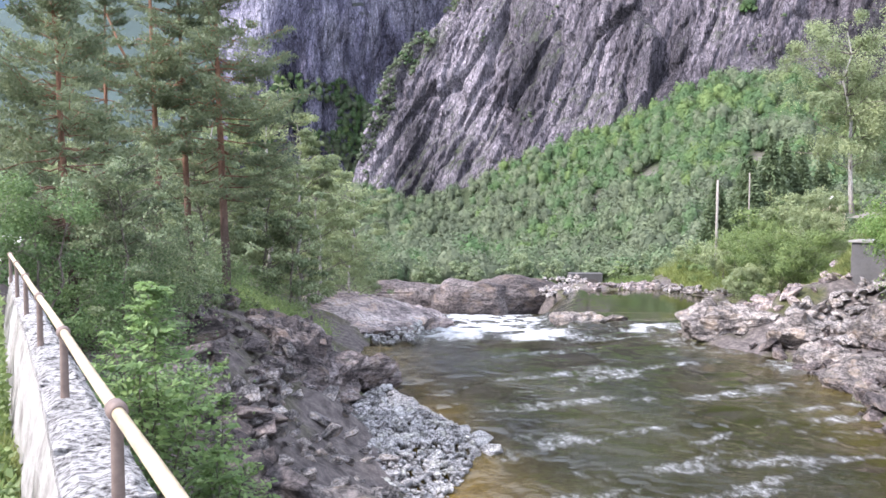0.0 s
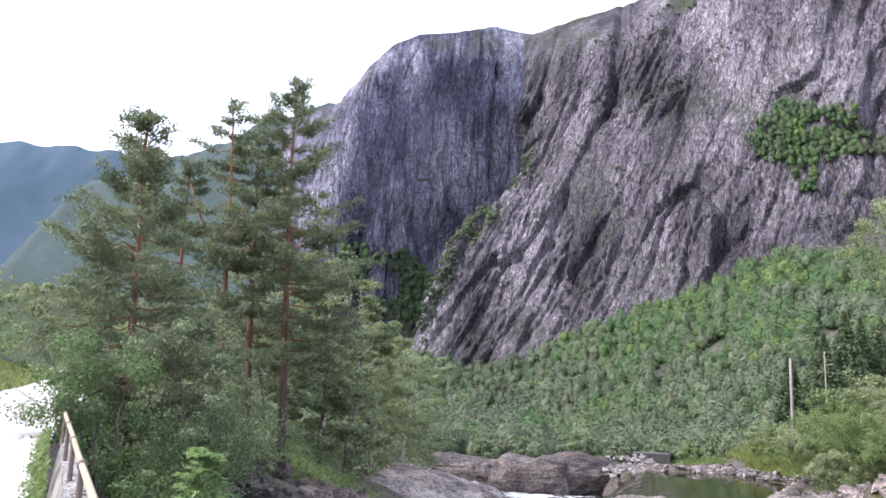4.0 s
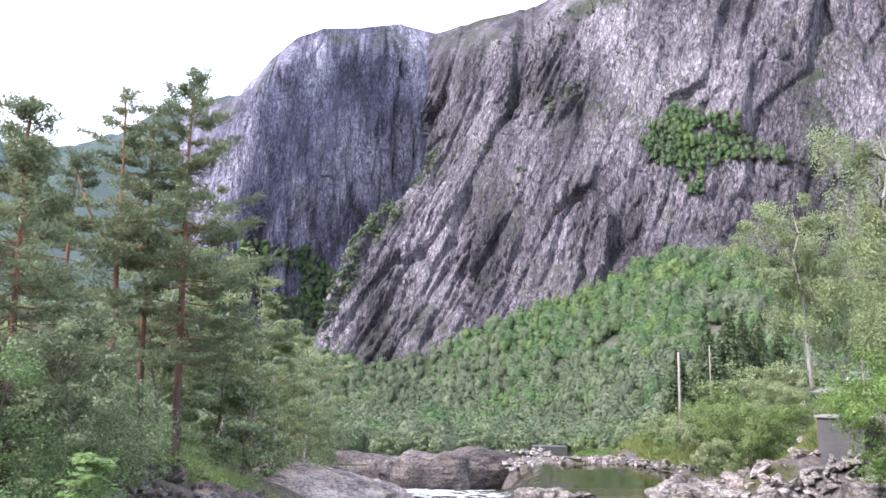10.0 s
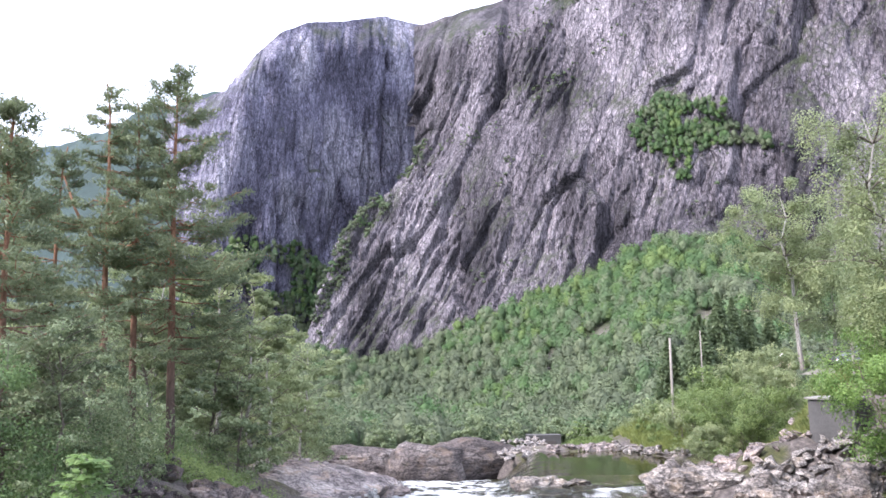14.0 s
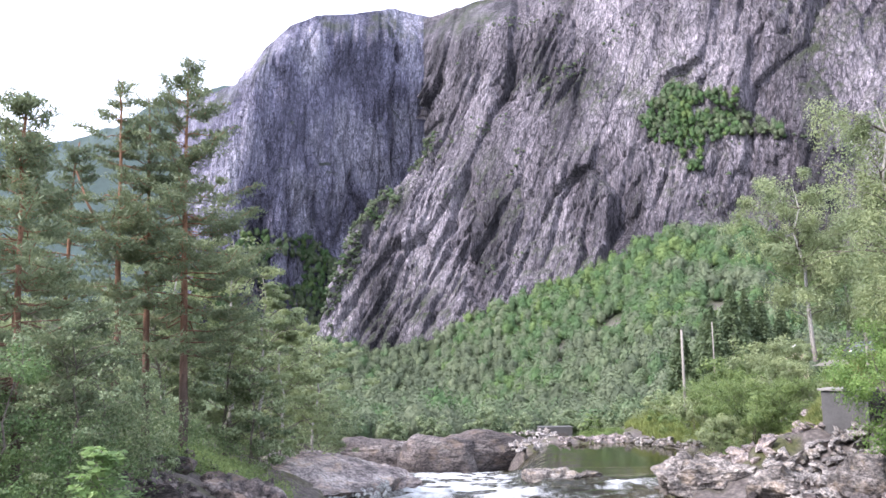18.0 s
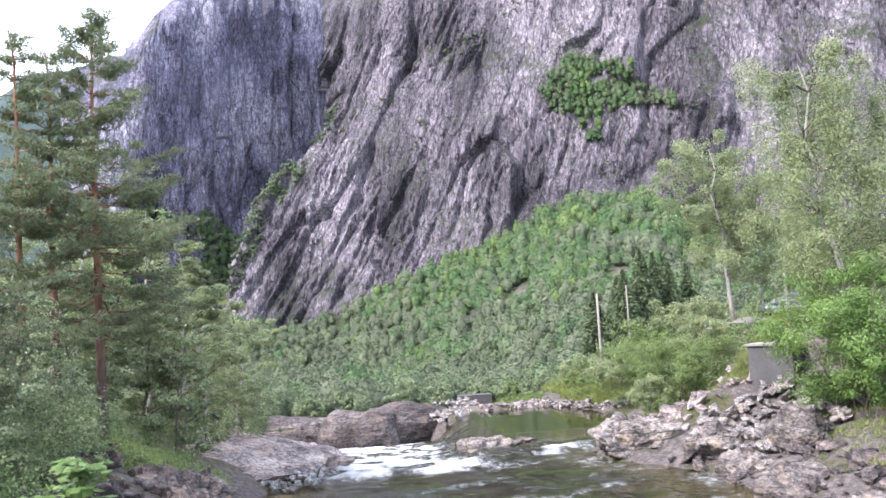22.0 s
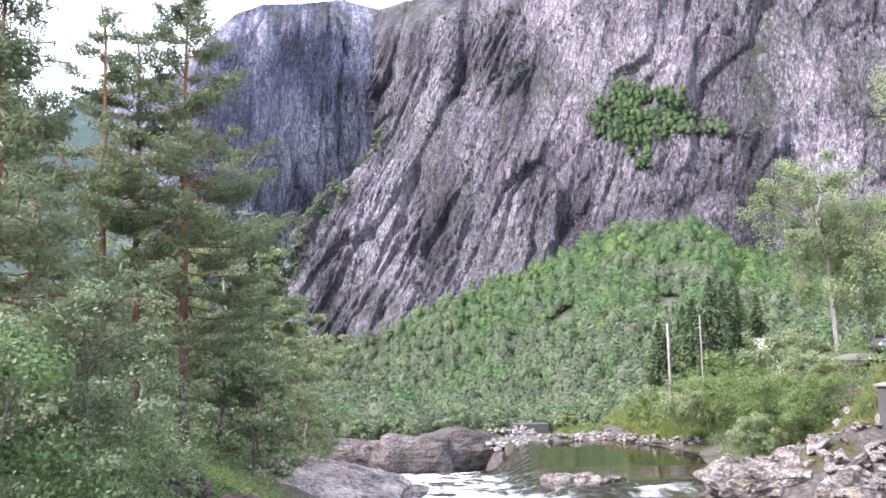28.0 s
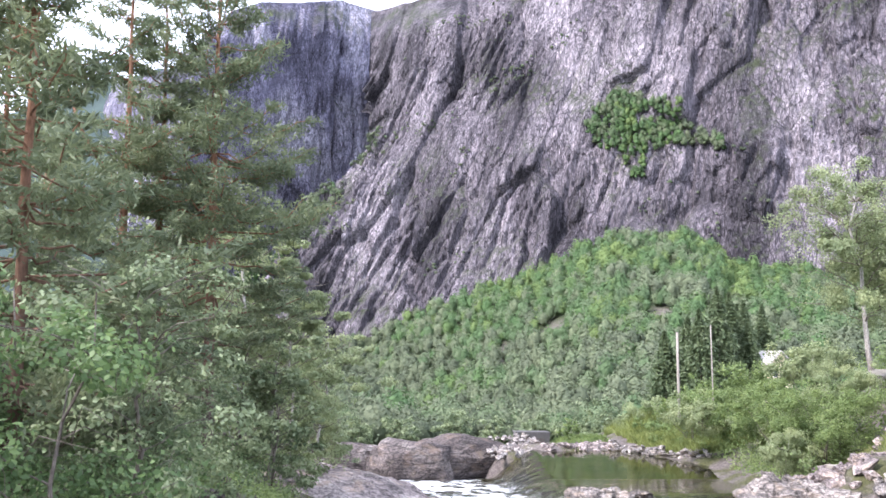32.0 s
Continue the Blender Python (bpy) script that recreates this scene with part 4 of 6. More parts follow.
    part("needles", np_mesh("needles", *leaves(c, 0.26 * lump, 0.055 * lump, rng, 0.0, np.repeat(along, per, 0) * 0.7 + np.array([0, 0, 0.35]))), NEEDLE, root, kind="stuff")
    return root


def spruce(x, y, height, radius, seed, base=None):
    rng = np.random.RandomState(seed)
    z0 = place_base(x, y) if base is None else base
    root = thing("spruce_tree", "green conical spruce behind the river bank", "spruce", "spruces", at=Matrix.Translation((x, y, z0)))
    part("trunk", np_mesh("trunk", *tube_np([[0, 0, 0], [0, 0, height * 0.5], [0, 0, height]], [height * 0.011, height * 0.007, 0.02], 7), True), GREY_BARK, root)
    n = 5200
    f = rng.uniform(0.04, 1, n) ** 0.8
    whorl = np.round(f * height / 0.55) * 0.55
    r = radius * np.clip(1 - whorl / height, 0.02, 1) ** 0.9 * np.sqrt(rng.uniform(0.05, 1, n)) * rng.uniform(0.7, 1.3, n)
    ang = np.round(rng.uniform(0, 6.283, n) / 0.45 + whorl) * 0.45 + rng.normal(size=n) * 0.1
    c = np.stack([np.cos(ang) * r, np.sin(ang) * r, whorl - r * 0.28 + rng.normal(size=n) * 0.1], 1)
    part("needles", np_mesh("needles", *leaves(c, 0.8, 0.32, rng, 0.0, np.stack([np.cos(ang), np.sin(ang), -0.5 + 0 * ang], 1) * 1.5)), SPRUCE_NEEDLE, root, kind="stuff")


# ---- stones ----
def stone_form(seed, base=None, cuts=9, squash=0.75, rough=0.06):
    """An angular stone: a ball cut by planes."""
    rng = np.random.RandomState(seed)
    v, f = (ICO2 if base is None else base)
    n = unit(rng.normal(size=(cuts, 3)))
    d = rng.uniform(0.55, 0.95, cuts)
    dots = v @ n.T
    r = np.where(dots > 0.05, d / np.maximum(dots, 0.05), 9).min(1)
    r = np.minimum(r, 1.0)
    p = v * r[:, None]
    p = p * (1 + (fbm(p[:, 0] * 2.3 + seed, p[:, 1] * 2.3, p[:, 2] * 2.3, 3, seed)[:, None] - 0.5) * rough * 4)
    return p * np.array([1, rng.uniform(0.7, 1.0), squash]), f


def block_form(seed, points, squash, even):
    """An angular broken block: the hull of scattered points."""
    rng = np.random.RandomState(seed)
    v = unit(rng.normal(size=(points, 3))) * rng.uniform(even, 1.0, (points, 1)) * np.array([1.0, rng.uniform(0.65, 0.95), squash])
    bm = bmesh.new()
    vs = [bm.verts.new(p) for p in v]
    out = bmesh.ops.convex_hull(bm, input=vs)
    bmesh.ops.delete(bm, geom=list({g for g in out["geom_interior"] + out["geom_unused"] if isinstance(g, bmesh.types.BMVert)}), context="VERTS")
    bmesh.ops.bevel(bm, geom=bm.edges[:], offset=0.03, segments=1, affect="EDGES")
    bmesh.ops.triangulate(bm, faces=bm.faces[:])
    p = np.array([q.co[:] for q in bm.verts])
    bm.verts.index_update()
    f = np.array([[q.index for q in g.verts] for g in bm.faces])
    bm.free()
    return p, f


STONES = [np_mesh("stone", *block_form(40 + k, 14, 0.7, 0.78)) for k in range(12)]
BLOCKS = [np_mesh("rock", *block_form(60 + k, 11, 0.6, 0.62)) for k in range(12)]
for m in STONES:
    m.materials.append(STONE)
for m in BLOCKS:
    m.materials.append(RUBBLE)
PBLOCKS = [m.copy() for m in BLOCKS]
for m in PBLOCKS:
    m.materials.clear()
    m.materials.append(SLAB)
DBLOCKS = [m.copy() for m in BLOCKS]
for m in DBLOCKS:
    m.materials.clear()
    m.materials.append(DARK_ROCK)
ICO4, ICO5 = ico(4), ico(5)


def bedrock(name, label, x, y, z, rx, ry, rz, seed, turn=0.0, cuts=16, relief=0.16, mat=None, tilt=(0, 0), flat=1.0):
    """A large rock in place, cut by planes and weathered."""
    v, f = stone_form(seed, ICO5 if y < 60 else ICO4, cuts, 1.0, 0.03)
    v[:, 2] = np.sign(v[:, 2]) * np.abs(v[:, 2]) ** flat
    v = v * np.array([rx, ry, rz])
    q = v * 0.5
    n = unit(v / np.array([rx, ry, rz]) ** 2)
    d = (fbm(q[:, 0] * 0.8 + seed * 3, q[:, 1] * 0.8, q[:, 2] * 1.8, 5, seed, True) - 0.55) * relief * 3.2
    d = d + (fbm(q[:, 0] * 3 + seed, q[:, 1] * 3, q[:, 2] * 5, 4, seed + 3, True) - 0.55) * relief * 0.9
    a, b, c = q @ np.array([0.8, 0.5, 0.33]), q @ np.array([-0.5, 0.85, 0.15]), q @ np.array([-0.2, -0.3, 0.93])
    for cell, deep in ((1.25, 0.55), (0.5, 0.34), (0.22, 0.17)):
        k = [np.floor(e / (cell * w) + 0.6 * vnoise(q[:, 0] / cell, q[:, 1] / cell, q[:, 2] / cell, seed + 7)).astype(np.int64) for e, w in ((a, 1.6), (b, 0.8), (c, 0.6))]
        d = d + (hash3(*k, seed) - 0.5) * deep * relief * 3.2
    v = v + n * d[:, None] * min(rx, ry, rz * 1.6) ** 0.5
    return thing(name, label, "rock", "rocks along the river", me=np_mesh(name, v, f), mat=mat or ROCK,
                 at=Matrix.Translation((x, y, z)) @ Euler((radians(tilt[0]), radians(tilt[1]), radians(turn))).to_matrix().to_4x4())


def stone_heap(name, label, spots, forms, sizes, seed, piece="stone"):
    rng = np.random.RandomState(seed)
    x0, y0, z0 = np.mean(spots, 0)
    root = thing(name, label, "stones", at=Matrix.Translation((x0, y0, z0)))
    for (x, y, z), r in zip(spots, sizes):
        ob = new(piece, forms[rng.randint(len(forms))])
        ob.parent = root
        s = r * rng.uniform(0.8, 1.2, 3)
        ob.matrix_basis = Matrix.Translation((x - x0, y - y0, z - z0)) @ Euler(rng.uniform(-0.5, 0.5, 3) * np.array([1, 1, 6.3])).to_matrix().to_4x4() @ Matrix.Diagonal((*s, 1))
    return root


# ---- the left bank: bedrock ----
bedrock("rock_outcrop", "dark brown-grey fractured rock outcrop above the pool", -7.4, 31.0, -6.1, 4.3, 5.8, 2.9, 101, 15, cuts=22, tilt=(0, 16), relief=0.3, mat=DARK_ROCK)
bedrock("rock_outcrop", "dark fractured rock beside the pale stones", -6.4, 24.0, -6.6, 2.6, 3.2, 1.9, 102, 40, relief=0.3, mat=DARK_ROCK)
bedrock("rock_outcrop", "dark brown rock rising below the road bank", -9.3, 26.0, -5.4, 3.0, 3.8, 2.5, 120, -20, 20, relief=0.26, mat=DARK_ROCK, tilt=(0, 18))
bedrock("rock_outcrop", "smooth dark sloping rock above the stones", -5.9, 20.2, -5.9, 2.0, 3.0, 1.5, 121, 25, 12, relief=0.16, mat=DARK_ROCK, tilt=(4, 20))
bedrock("rock_outcrop", "mossy brown rock under the sapling", -4.0, 14.8, -5.6, 2.4, 2.6, 1.5, 122, 10, 14, relief=0.2, mat=ROCK, tilt=(8, 16))
bedrock("rock_outcrop", "dark wet rock at the water's edge", -5.2, 35.5, -6.9, 2.0, 3.0, 1.2, 103, 10, relief=0.25, mat=DARK_ROCK)
bedrock("rock_slab", "smooth pale grey rock slab sloping into the river", -8.0, 54.5, -7.5, 7.4, 9.5, 2.2, 104, -6, 9, tilt=(0, 9), relief=0.07, mat=SLAB, flat=0.8)
bedrock("rock_slab", "low smooth rock slab beside the rapids", -6.6, 66.0, -9.3, 6.2, 8.0, 2.4, 105, 8, 9, tilt=(3, 8), relief=0.08, mat=SLAB, flat=0.8)
bedrock("boulder", "large rounded grey boulder with a dark hollow", 2.6, 120.5, -15.4, 7.6, 6.6, 6.1, 106, 0, 4, relief=0.06, mat=BROWN_ROCK, flat=0.9)
bedrock("boulder", "broad rounded brown-grey boulder beside the rapids", 8.2, 122.5, -15.4, 10.6, 6.4, 5.4, 107, 10, 4, relief=0.07, mat=BROWN_ROCK, flat=0.95)
bedrock("rock_ledge", "flat dark rock ledge across the channel", -11.0, 124.5, -14.0, 12.5, 4.0, 2.7, 108, -3, relief=0.12, mat=BROWN_ROCK, flat=0.5)
bedrock("river_rock", "pale wet stone sill beside the chute", -2.6, 58.5, -7.75, 2.6, 1.5, 0.5, 119, 25, relief=0.08, mat=SLAB)
bedrock("river_rock", "low flat rock in the middle of the rapids", 9.2, 57.3, -7.15, 2.4, 1.3, 0.62, 109, 10)
bedrock("river_rock", "small dark rock in the rapids", 12.3, 58.6, -7.2, 0.9, 0.6, 0.45, 110)
# ---- the right bank: bedrock ----
bedrock("boulder", "big rounded grey-brown boulder on the far shore", 17.6, 49.0, -6.5, 3.9, 3.2, 2.2, 111, 18, relief=0.16)
bedrock("rock_outcrop", "cracked pale brown shore rock", 20.6, 44.6, -6.3, 2.9, 2.6, 1.7, 112, 30, relief=0.15)
bedrock("rock_outcrop", "cracked shore rock below the riprap", 19.9, 40.3, -7.0, 2.4, 2.6, 1.15, 113, -20, relief=0.15)
bedrock("rock_outcrop", "dark angular shore rock", 19.9, 35.0, -7.0, 2.5, 2.8, 1.2, 114, 5, relief=0.15)
bedrock("rock_outcrop", "large dark shore rock with a flat side", 19.6, 28.8, -6.9, 3.0, 3.2, 1.4, 115, 25, relief=0.15)
bedrock("rock_outcrop", "pale cracked rock under the bank", 23.4, 40.6, -5.6, 2.6, 2.6, 1.7, 116, 60, relief=0.15)

rng = np.random.RandomState(5)
def heap_xy(u, v):
    """A lens-shaped bank of stones along the water, v from the near to the far end."""
    lo, hi = np.interp(v, (0, 0.35, 0.7, 1), (-4.6, -5.0, -4.6, -3.6)), np.interp(v, (0, 0.2, 0.55, 0.8, 1), (-1.2, -0.2, 0.9, -0.4, -2.6))
    return lo + (hi - lo) * u, 19.5 + 12.2 * v


n = 300
u, v = rng.uniform(0, 1, n), rng.uniform(0, 1, n)
hx, hy = heap_xy(u, v)
hz = -6.95 + 0.6 * np.sin(np.pi * np.clip(u, 0, 1)) * rng.uniform(0.3, 1, n) + 0.45 * (1 - u)
HEAP = stone_heap("stone_heap", "heap of pale grey and white river stones", np.c_[hx, hy, hz], STONES, 0.1 + 0.36 * rng.uniform(0, 1, n) ** 1.8, 1)
n = 2300
u, v = rng.uniform(-0.05, 1.02, n), rng.uniform(0, 1, n)
px_, py_ = heap_xy(u, v)
pz_ = -7.0 + 0.45 * np.sin(np.pi * np.clip(u, 0, 1)) + 0.55 * (1 - u) + rng.uniform(-0.05, 0.15, n)
sv_, sf_ = scatter(np.c_[px_, py_, pz_], rng.uniform(0.05, 0.2, n), [stone_form(900 + k, ICO1, 6, 0.8, 0.02) for k in range(6)], 8)
part("pebbles", np_mesh("pebbles", sv_ - np.array(HEAP.location), sf_), STONE, HEAP, kind="stuff")
for k, (sx_, sy_, sr) in enumerate(((0.75, 26.6, 0.62), (1.25, 25.6, 0.48), (0.2, 28.0, 0.4))):
    thing("stone", "white rounded stone lying in shallow water", "stone", "loose stones", me=STONES[k], at=Matrix.Translation((sx_, sy_, -6.85)) @ Matrix.Diagonal((sr, sr, sr, 1)))
n = 90
hx, hy = rng.uniform(-6.2, -2.6, n), rng.uniform(45.5, 53.5, n)
stone_heap("stone_strip", "pale stones along the slab's edge", np.c_[hx, hy, -6.95 + 0.1 * (hy - 45) * 0.3 + rng.uniform(0, 0.15, n)], STONES, rng.uniform(0.15, 0.42, n), 2)
n = 110
hx, hy = rng.uniform(-6.5, -1.6, n), rng.uniform(15, 27, n)
stone_heap("broken_rock", "jumbled broken brown rocks beside the pale stones", np.c_[hx, hy, ground_z(hx, hy) + rng.uniform(0.0, 0.5, n)], BLOCKS, rng.uniform(0.15, 0.55, n), 9, "rock")
n = 230
hy = rng.uniform(13, 38, n)
hx = np.interp(hy, (13, 19, 38), (-2.2, -4.4, -7.5)) - np.interp(hy, (13, 25), (3.0, 5.2)) * rng.uniform(0, 1, n)
stone_heap("rock_scatter", "angular dark brown blocks on the bank", np.c_[hx, hy, ground_z(hx, hy) + rng.uniform(0.0, 0.5, n)], DBLOCKS, 0.15 + 0.85 * rng.uniform(0, 1, n) ** 2, 3, "rock")
n = 280
u, v = rng.uniform(0, 1, n), rng.uniform(0, 1, n)
hx, hy = 20.2 + 8.2 * u, 40.0 + 7.6 * v
hz = np.maximum(np.interp(hx, (20, 24, 28.5), (-6.4, -4.7, -4.0)) + np.interp(hy, (40, 47), (-0.9, 0.3)), ground_z(hx, hy) + 0.15) + rng.uniform(0.0, 0.45, n)
stone_heap("riprap", "grey-brown broken stones piled below the hut", np.c_[hx, hy, hz], BLOCKS, 0.25 + 0.6 * rng.uniform(0, 1, n) ** 1.6, 4, "rock")
n = 210
hy = rng.uniform(26, 45, n)
hx = shores(hy)[1] + rng.uniform(-0.1, 1.0, n) * np.interp(hy, (26, 45), (4.5, 6.0))
stone_heap("shore_rubble", "cracked grey-brown rocks along the water's edge", np.c_[hx, hy, ground_z(hx, hy) + 0.08], DBLOCKS, 0.25 + 0.85 * rng.uniform(0, 1, n) ** 2, 12, "rock")
n = 90
hx = rng.uniform(19, 30, n)
hy = np.interp(hx, (19, 30), (113.0, 115.0)) + rng.uniform(0, 4.5, n)
stone_heap("pool_edge", "pale stones along the far edge of the pool", np.c_[hx, hy, np.maximum(ground_z(hx, hy), -11.4) + 0.1], PBLOCKS, rng.uniform(0.25, 0.8, n), 13, "rock")
n = 150
hx, hy = rng.uniform(12.5, 20.5, n), rng.uniform(115, 128, n)
stone_heap("stone_bar", "pale broken stones between boulder and pool", np.c_[hx, hy, np.interp(hx, (12.5, 16, 20.5), (-12.6, -11.9, -11.5)) + 0.1 * (hy - 117) + rng.uniform(0, 0.5, n)], BLOCKS, rng.uniform(0.3, 0.95, n), 5, "rock")
n = 130
hx = rng.uniform(29.8, 37.5, n)
hy = np.interp(hx, (29.8, 37.5), (115.0, 101.0)) + rng.uniform(0, 2.0, n)
stone_heap("shore_wall", "low stone edging along the still pool", np.c_[hx, hy, np.maximum(ground_z(hx, hy), -11.3) + rng.uniform(0, 0.8, n)], BLOCKS, rng.uniform(0.35, 0.8, n), 6, "rock")
n = 110
hx, hy = rng.uniform(19.5, 27, n), rng.uniform(48.5, 56, n)
stone_heap("shore_boulders", "pale boulders on the bank beside the hut", np.c_[hx, hy, ground_z(hx, hy) + 0.15], PBLOCKS, rng.uniform(0.3, 1.0, n), 7, "rock")

# ---- trees of the left bank ----
pine(-11.35, 36.0, 18.9, 6.2, 0.24, 11, "tall pine with a slim red-brown trunk and flat branches", (-0.55, 0.3), base=-2.5, whorls=30)
pine(-13.2, 36.4, 17.0, 3.2, 0.52, 12, "tall slender pine with a bare reddish trunk", (-0.6, 0), base=-2.4, whorls=12)
pine(-13.9, 34.6, 17.3, 3.6, 0.50, 13, "tall pine with a forked bare limb", (-0.7, 0), base=-2.4, fork=True, whorls=12)
pine(-11.6, 22.1, 12.6, 3.7, 0.24, 14, "dense pine close to the road wall", (-0.4, 0), base=-2.9, whorls=32, lump=0.9)
pine(-15.2, 28.4, 12.6, 3.4, 0.26, 15, "bushy pine beside the road", (0, 0), base=-2.2, whorls=20)
pine(-18.0, 38.0, 15.0, 3.2, 0.35, 16, "pine among birches behind the road", (0.2, 0), base=-2.2, whorls=18)
AL, BI, BU, RO = (GREY_BARK, ALDER_LEAF), (BIRCH_BARK, BIRCH_LEAF), (GREY_BARK, BUSH_LEAF), (GREY_BARK, ROWAN_LEAF)
LEFT = "green alder with small grey-green leaves on the bank"
for k, (x, y, h, r, c, m) in enumerate((
        (-9.6, 23.6, 5.6, 2.2, 5200, AL), (-12.8, 25.5, 6.0, 2.4, 5200, AL), (-12.0, 22.2, 5.0, 1.5, 3600, RO), (-10.6, 28.0, 3.2, 1.6, 3600, AL),
        (-11.5, 44.0, 9.5, 2.8, 6200, AL), (-12.9, 31.5, 4.6, 2.0, 4200, AL), (-9.8, 43.0, 7.4, 2.6, 5600, AL), (-14.0, 42.0, 10.5, 3.0, 6200, AL),
        (-12.0, 46.5, 15.4, 3.4, 9000, BI), (-16.0, 47.0, 13.0, 3.6, 6500, BI), (-10.7, 49.0, 14.0, 3.2, 8600, BI), (-19.0, 52.0, 14.5, 4.0, 6500, BI),
        (-9.7, 52.5, 12.4, 3.0, 7600, BI), (-8.9, 58.5, 11.2, 3.2, 7000, BI), (-13.5, 60.0, 12.5, 4.0, 6000, BI), (-9.2, 66.5, 8.6, 3.2, 5400, AL),
        (-10.6, 75.0, 7.0, 3.2, 4600, AL), (-14.5, 72.0, 10.0, 3.8, 5000, BI), (-14.5, 84.0, 8.0, 3.6, 4200, AL), (-20.0, 92.0, 10.0, 4.2, 4200, AL), (-24.0, 60.0, 13.0, 4.0, 5000, BI), (-16.4, 31.6, 6.5, 2.6, 5000, RO), (-21.5, 40.0, 9.0, 3.2, 5000, BI),
        (-15.5, 104.0, 6.0, 3.4, 3600, AL), (-24.0, 112.0, 8.0, 4.4, 3600, AL))):
    broadleaf("alder_tree" if m is AL else "birch_tree" if m is BI else "rowan_tree",
              LEFT if m is AL else "slender birch with pale green leaves" if m is BI else "rowan with bright green feathery leaves", "tree", x, y, h, r, int(c * (1.5 if y < 27 else 1.5 if y < 40 else 1.2)), 0.095 if y < 27 else 0.12 if y < 40 else 0.19, m, 200 + k, 2 if h < 7 else 1, 0.12, group="trees of the road bank")


def sapling(x, y, z0, height, radius, seed, label, count=230):
    """A young rowan: upright shoots, each with arching compound leaves."""
    rng = np.random.RandomState(seed)
    root = thing("rowan_sapling", label, "sapling", "saplings by the wall", at=Matrix.Translation((x, y, z0)))
    shoots = []
    for k in range(8):
        a = k * 2.4
        top = height * (1.0 if k == 0 else rng.uniform(0.45, 0.85))
        out = 0.05 if k == 0 else radius * (1 - top / height) * 1.3 + 0.12
        shoots.append(bent((0, 0, 0), (math.cos(a) * out, math.sin(a) * out, top), 0.0, 12, rng, 0.03))
    part("trunk", np_mesh("trunk", *merge([tube_np(p, np.linspace(0.02, 0.004, 12), 6) for p in shoots]), True), GREY_BARK, root)
    stalks, centres, faces = [], [], []
    for k in range(count):
        p = shoots[0] if k % 4 == 0 else shoots[rng.randint(8)]
        q = rng.uniform(0.22, 1.0) ** 0.8
        s = np.array([np.interp(q, np.linspace(0, 1, 12), p[:, d]) for d in range(3)])
        ang = k * 2.4 + rng.uniform(-0.4, 0.4)
        ln = (0.2 + 0.34 * min(1.0, (1 - q) * 2.5)) * rng.uniform(0.8, 1.2) * min(1.15, radius)
        rise = 0.9 * q - 0.1
        d = unit(np.array([math.cos(ang), math.sin(ang), rise]))
        t = np.linspace(0, 1, 7)[:, None]
        rib = s + d * ln * t - np.array([0, 0, 0.3 * ln]) * t ** 2
        stalks.append(tube_np(rib[::2], np.linspace(0.004, 0.0015, 4), 4))
        side = unit(np.cross(d, [0, 0, 1.0]))
        for m in range(1, 7):
            for sg in (-1, 1):
                centres.append(rib[m] + side * sg * ln * 0.17)
                faces.append(np.array([0, 0, 1.0]) + 0.5 * d)
        centres.append(rib[6] + d * ln * 0.08)
        faces.append(np.array([0, 0, 1.0]))
    part("leaf_stalks", np_mesh("leaf_stalks", *merge(stalks), True), GREY_BARK, root, kind="stuff")
    part("crown", np_mesh("crown", *leaves_facing(np.array(centres), np.array(faces), 0.13, 0.06, rng, 0.45)), SAPLING_LEAF, root, kind="stuff")


SAPLING_LEAF = leaf_material("sapling_leaf", (0.08, 0.135, 0.05), (0.175, 0.275, 0.105), (0.4, 0.52, 0.23), 0.5, 1.5)
sapling(-3.85, 9.2, -3.0, 3.6, 1.75, 301, "bright green leafy sapling beside the road wall", 300)
sapling(-3.2, 9.9, -3.6, 2.6, 1.0, 302, "small green sapling growing below the rail", 120)
sapling(-2.9, 8.7, -3.8, 2.4, 0.9, 305, "low green sapling on the steep bank", 100)
broadleaf("rowan_bush", "bright green feathery bush next to the wall", "bush", -9.6, 16.5, 6.2, 1.7, 12000, 0.08, RO, 303, 3, 0.15, base=-2.6)
broadleaf("birch_tree", "young birch with fresh pale leaves on a thin crooked stem", "tree", -9.5, 20.9, 6.8, 1.9, 6500, 0.09, AL, 304, 1, 0.25, base=-2.9, bole=0.009)
for k, (x, y, h) in enumerate(((-39, 58, 9), (-31, 60, 9), (-52, 66, 9), (-58, 78, 10), (-47, 57, 6), (-56, 70, 9), (-72, 92, 12), (-36, 82, 11), (-30, 66, 8), (-41, 96, 11), (-66, 84, 10))):
    broadleaf("roadside_birch", "pale green birch beside the far road", "tree", x, y, h, h * 0.33, 3600, 0.28, BI, 320 + k, 1, 0.15, group="roadside birches")

# ---- trees and bushes of the right bank ----
broadleaf("birch_tree", "tall birch with grey-green hanging leaves above the parked car", "birch", 32.8, 64.0, 16.5, 5.0, 34000, 0.175, BI, 401, 1, 0.3, 0.5, base=1.0, lumps=36, bole=0.013)
broadleaf("birch_tree", "birch with a pale trunk beside the parking place", "birch", 36.6, 65.5, 14.5, 4.2, 22000, 0.18, BI, 402, 1, 0.3, 0.6, base=1.0)
broadleaf("birch_tree", "tall drooping birch with yellow-green foliage", "birch", 29.3, 43.5, 21.0, 4.2, 42000, 0.15, BI, 403, 1, 0.22, 1.3, base=-1.5, lumps=44)
broadleaf("birch_tree", "drooping birch overhanging the bank", "birch", 32.6, 46.5, 19.0, 4.6, 24000, 0.18, BI, 404, 1, 0.25, 1.2, base=0.5, lumps=36)
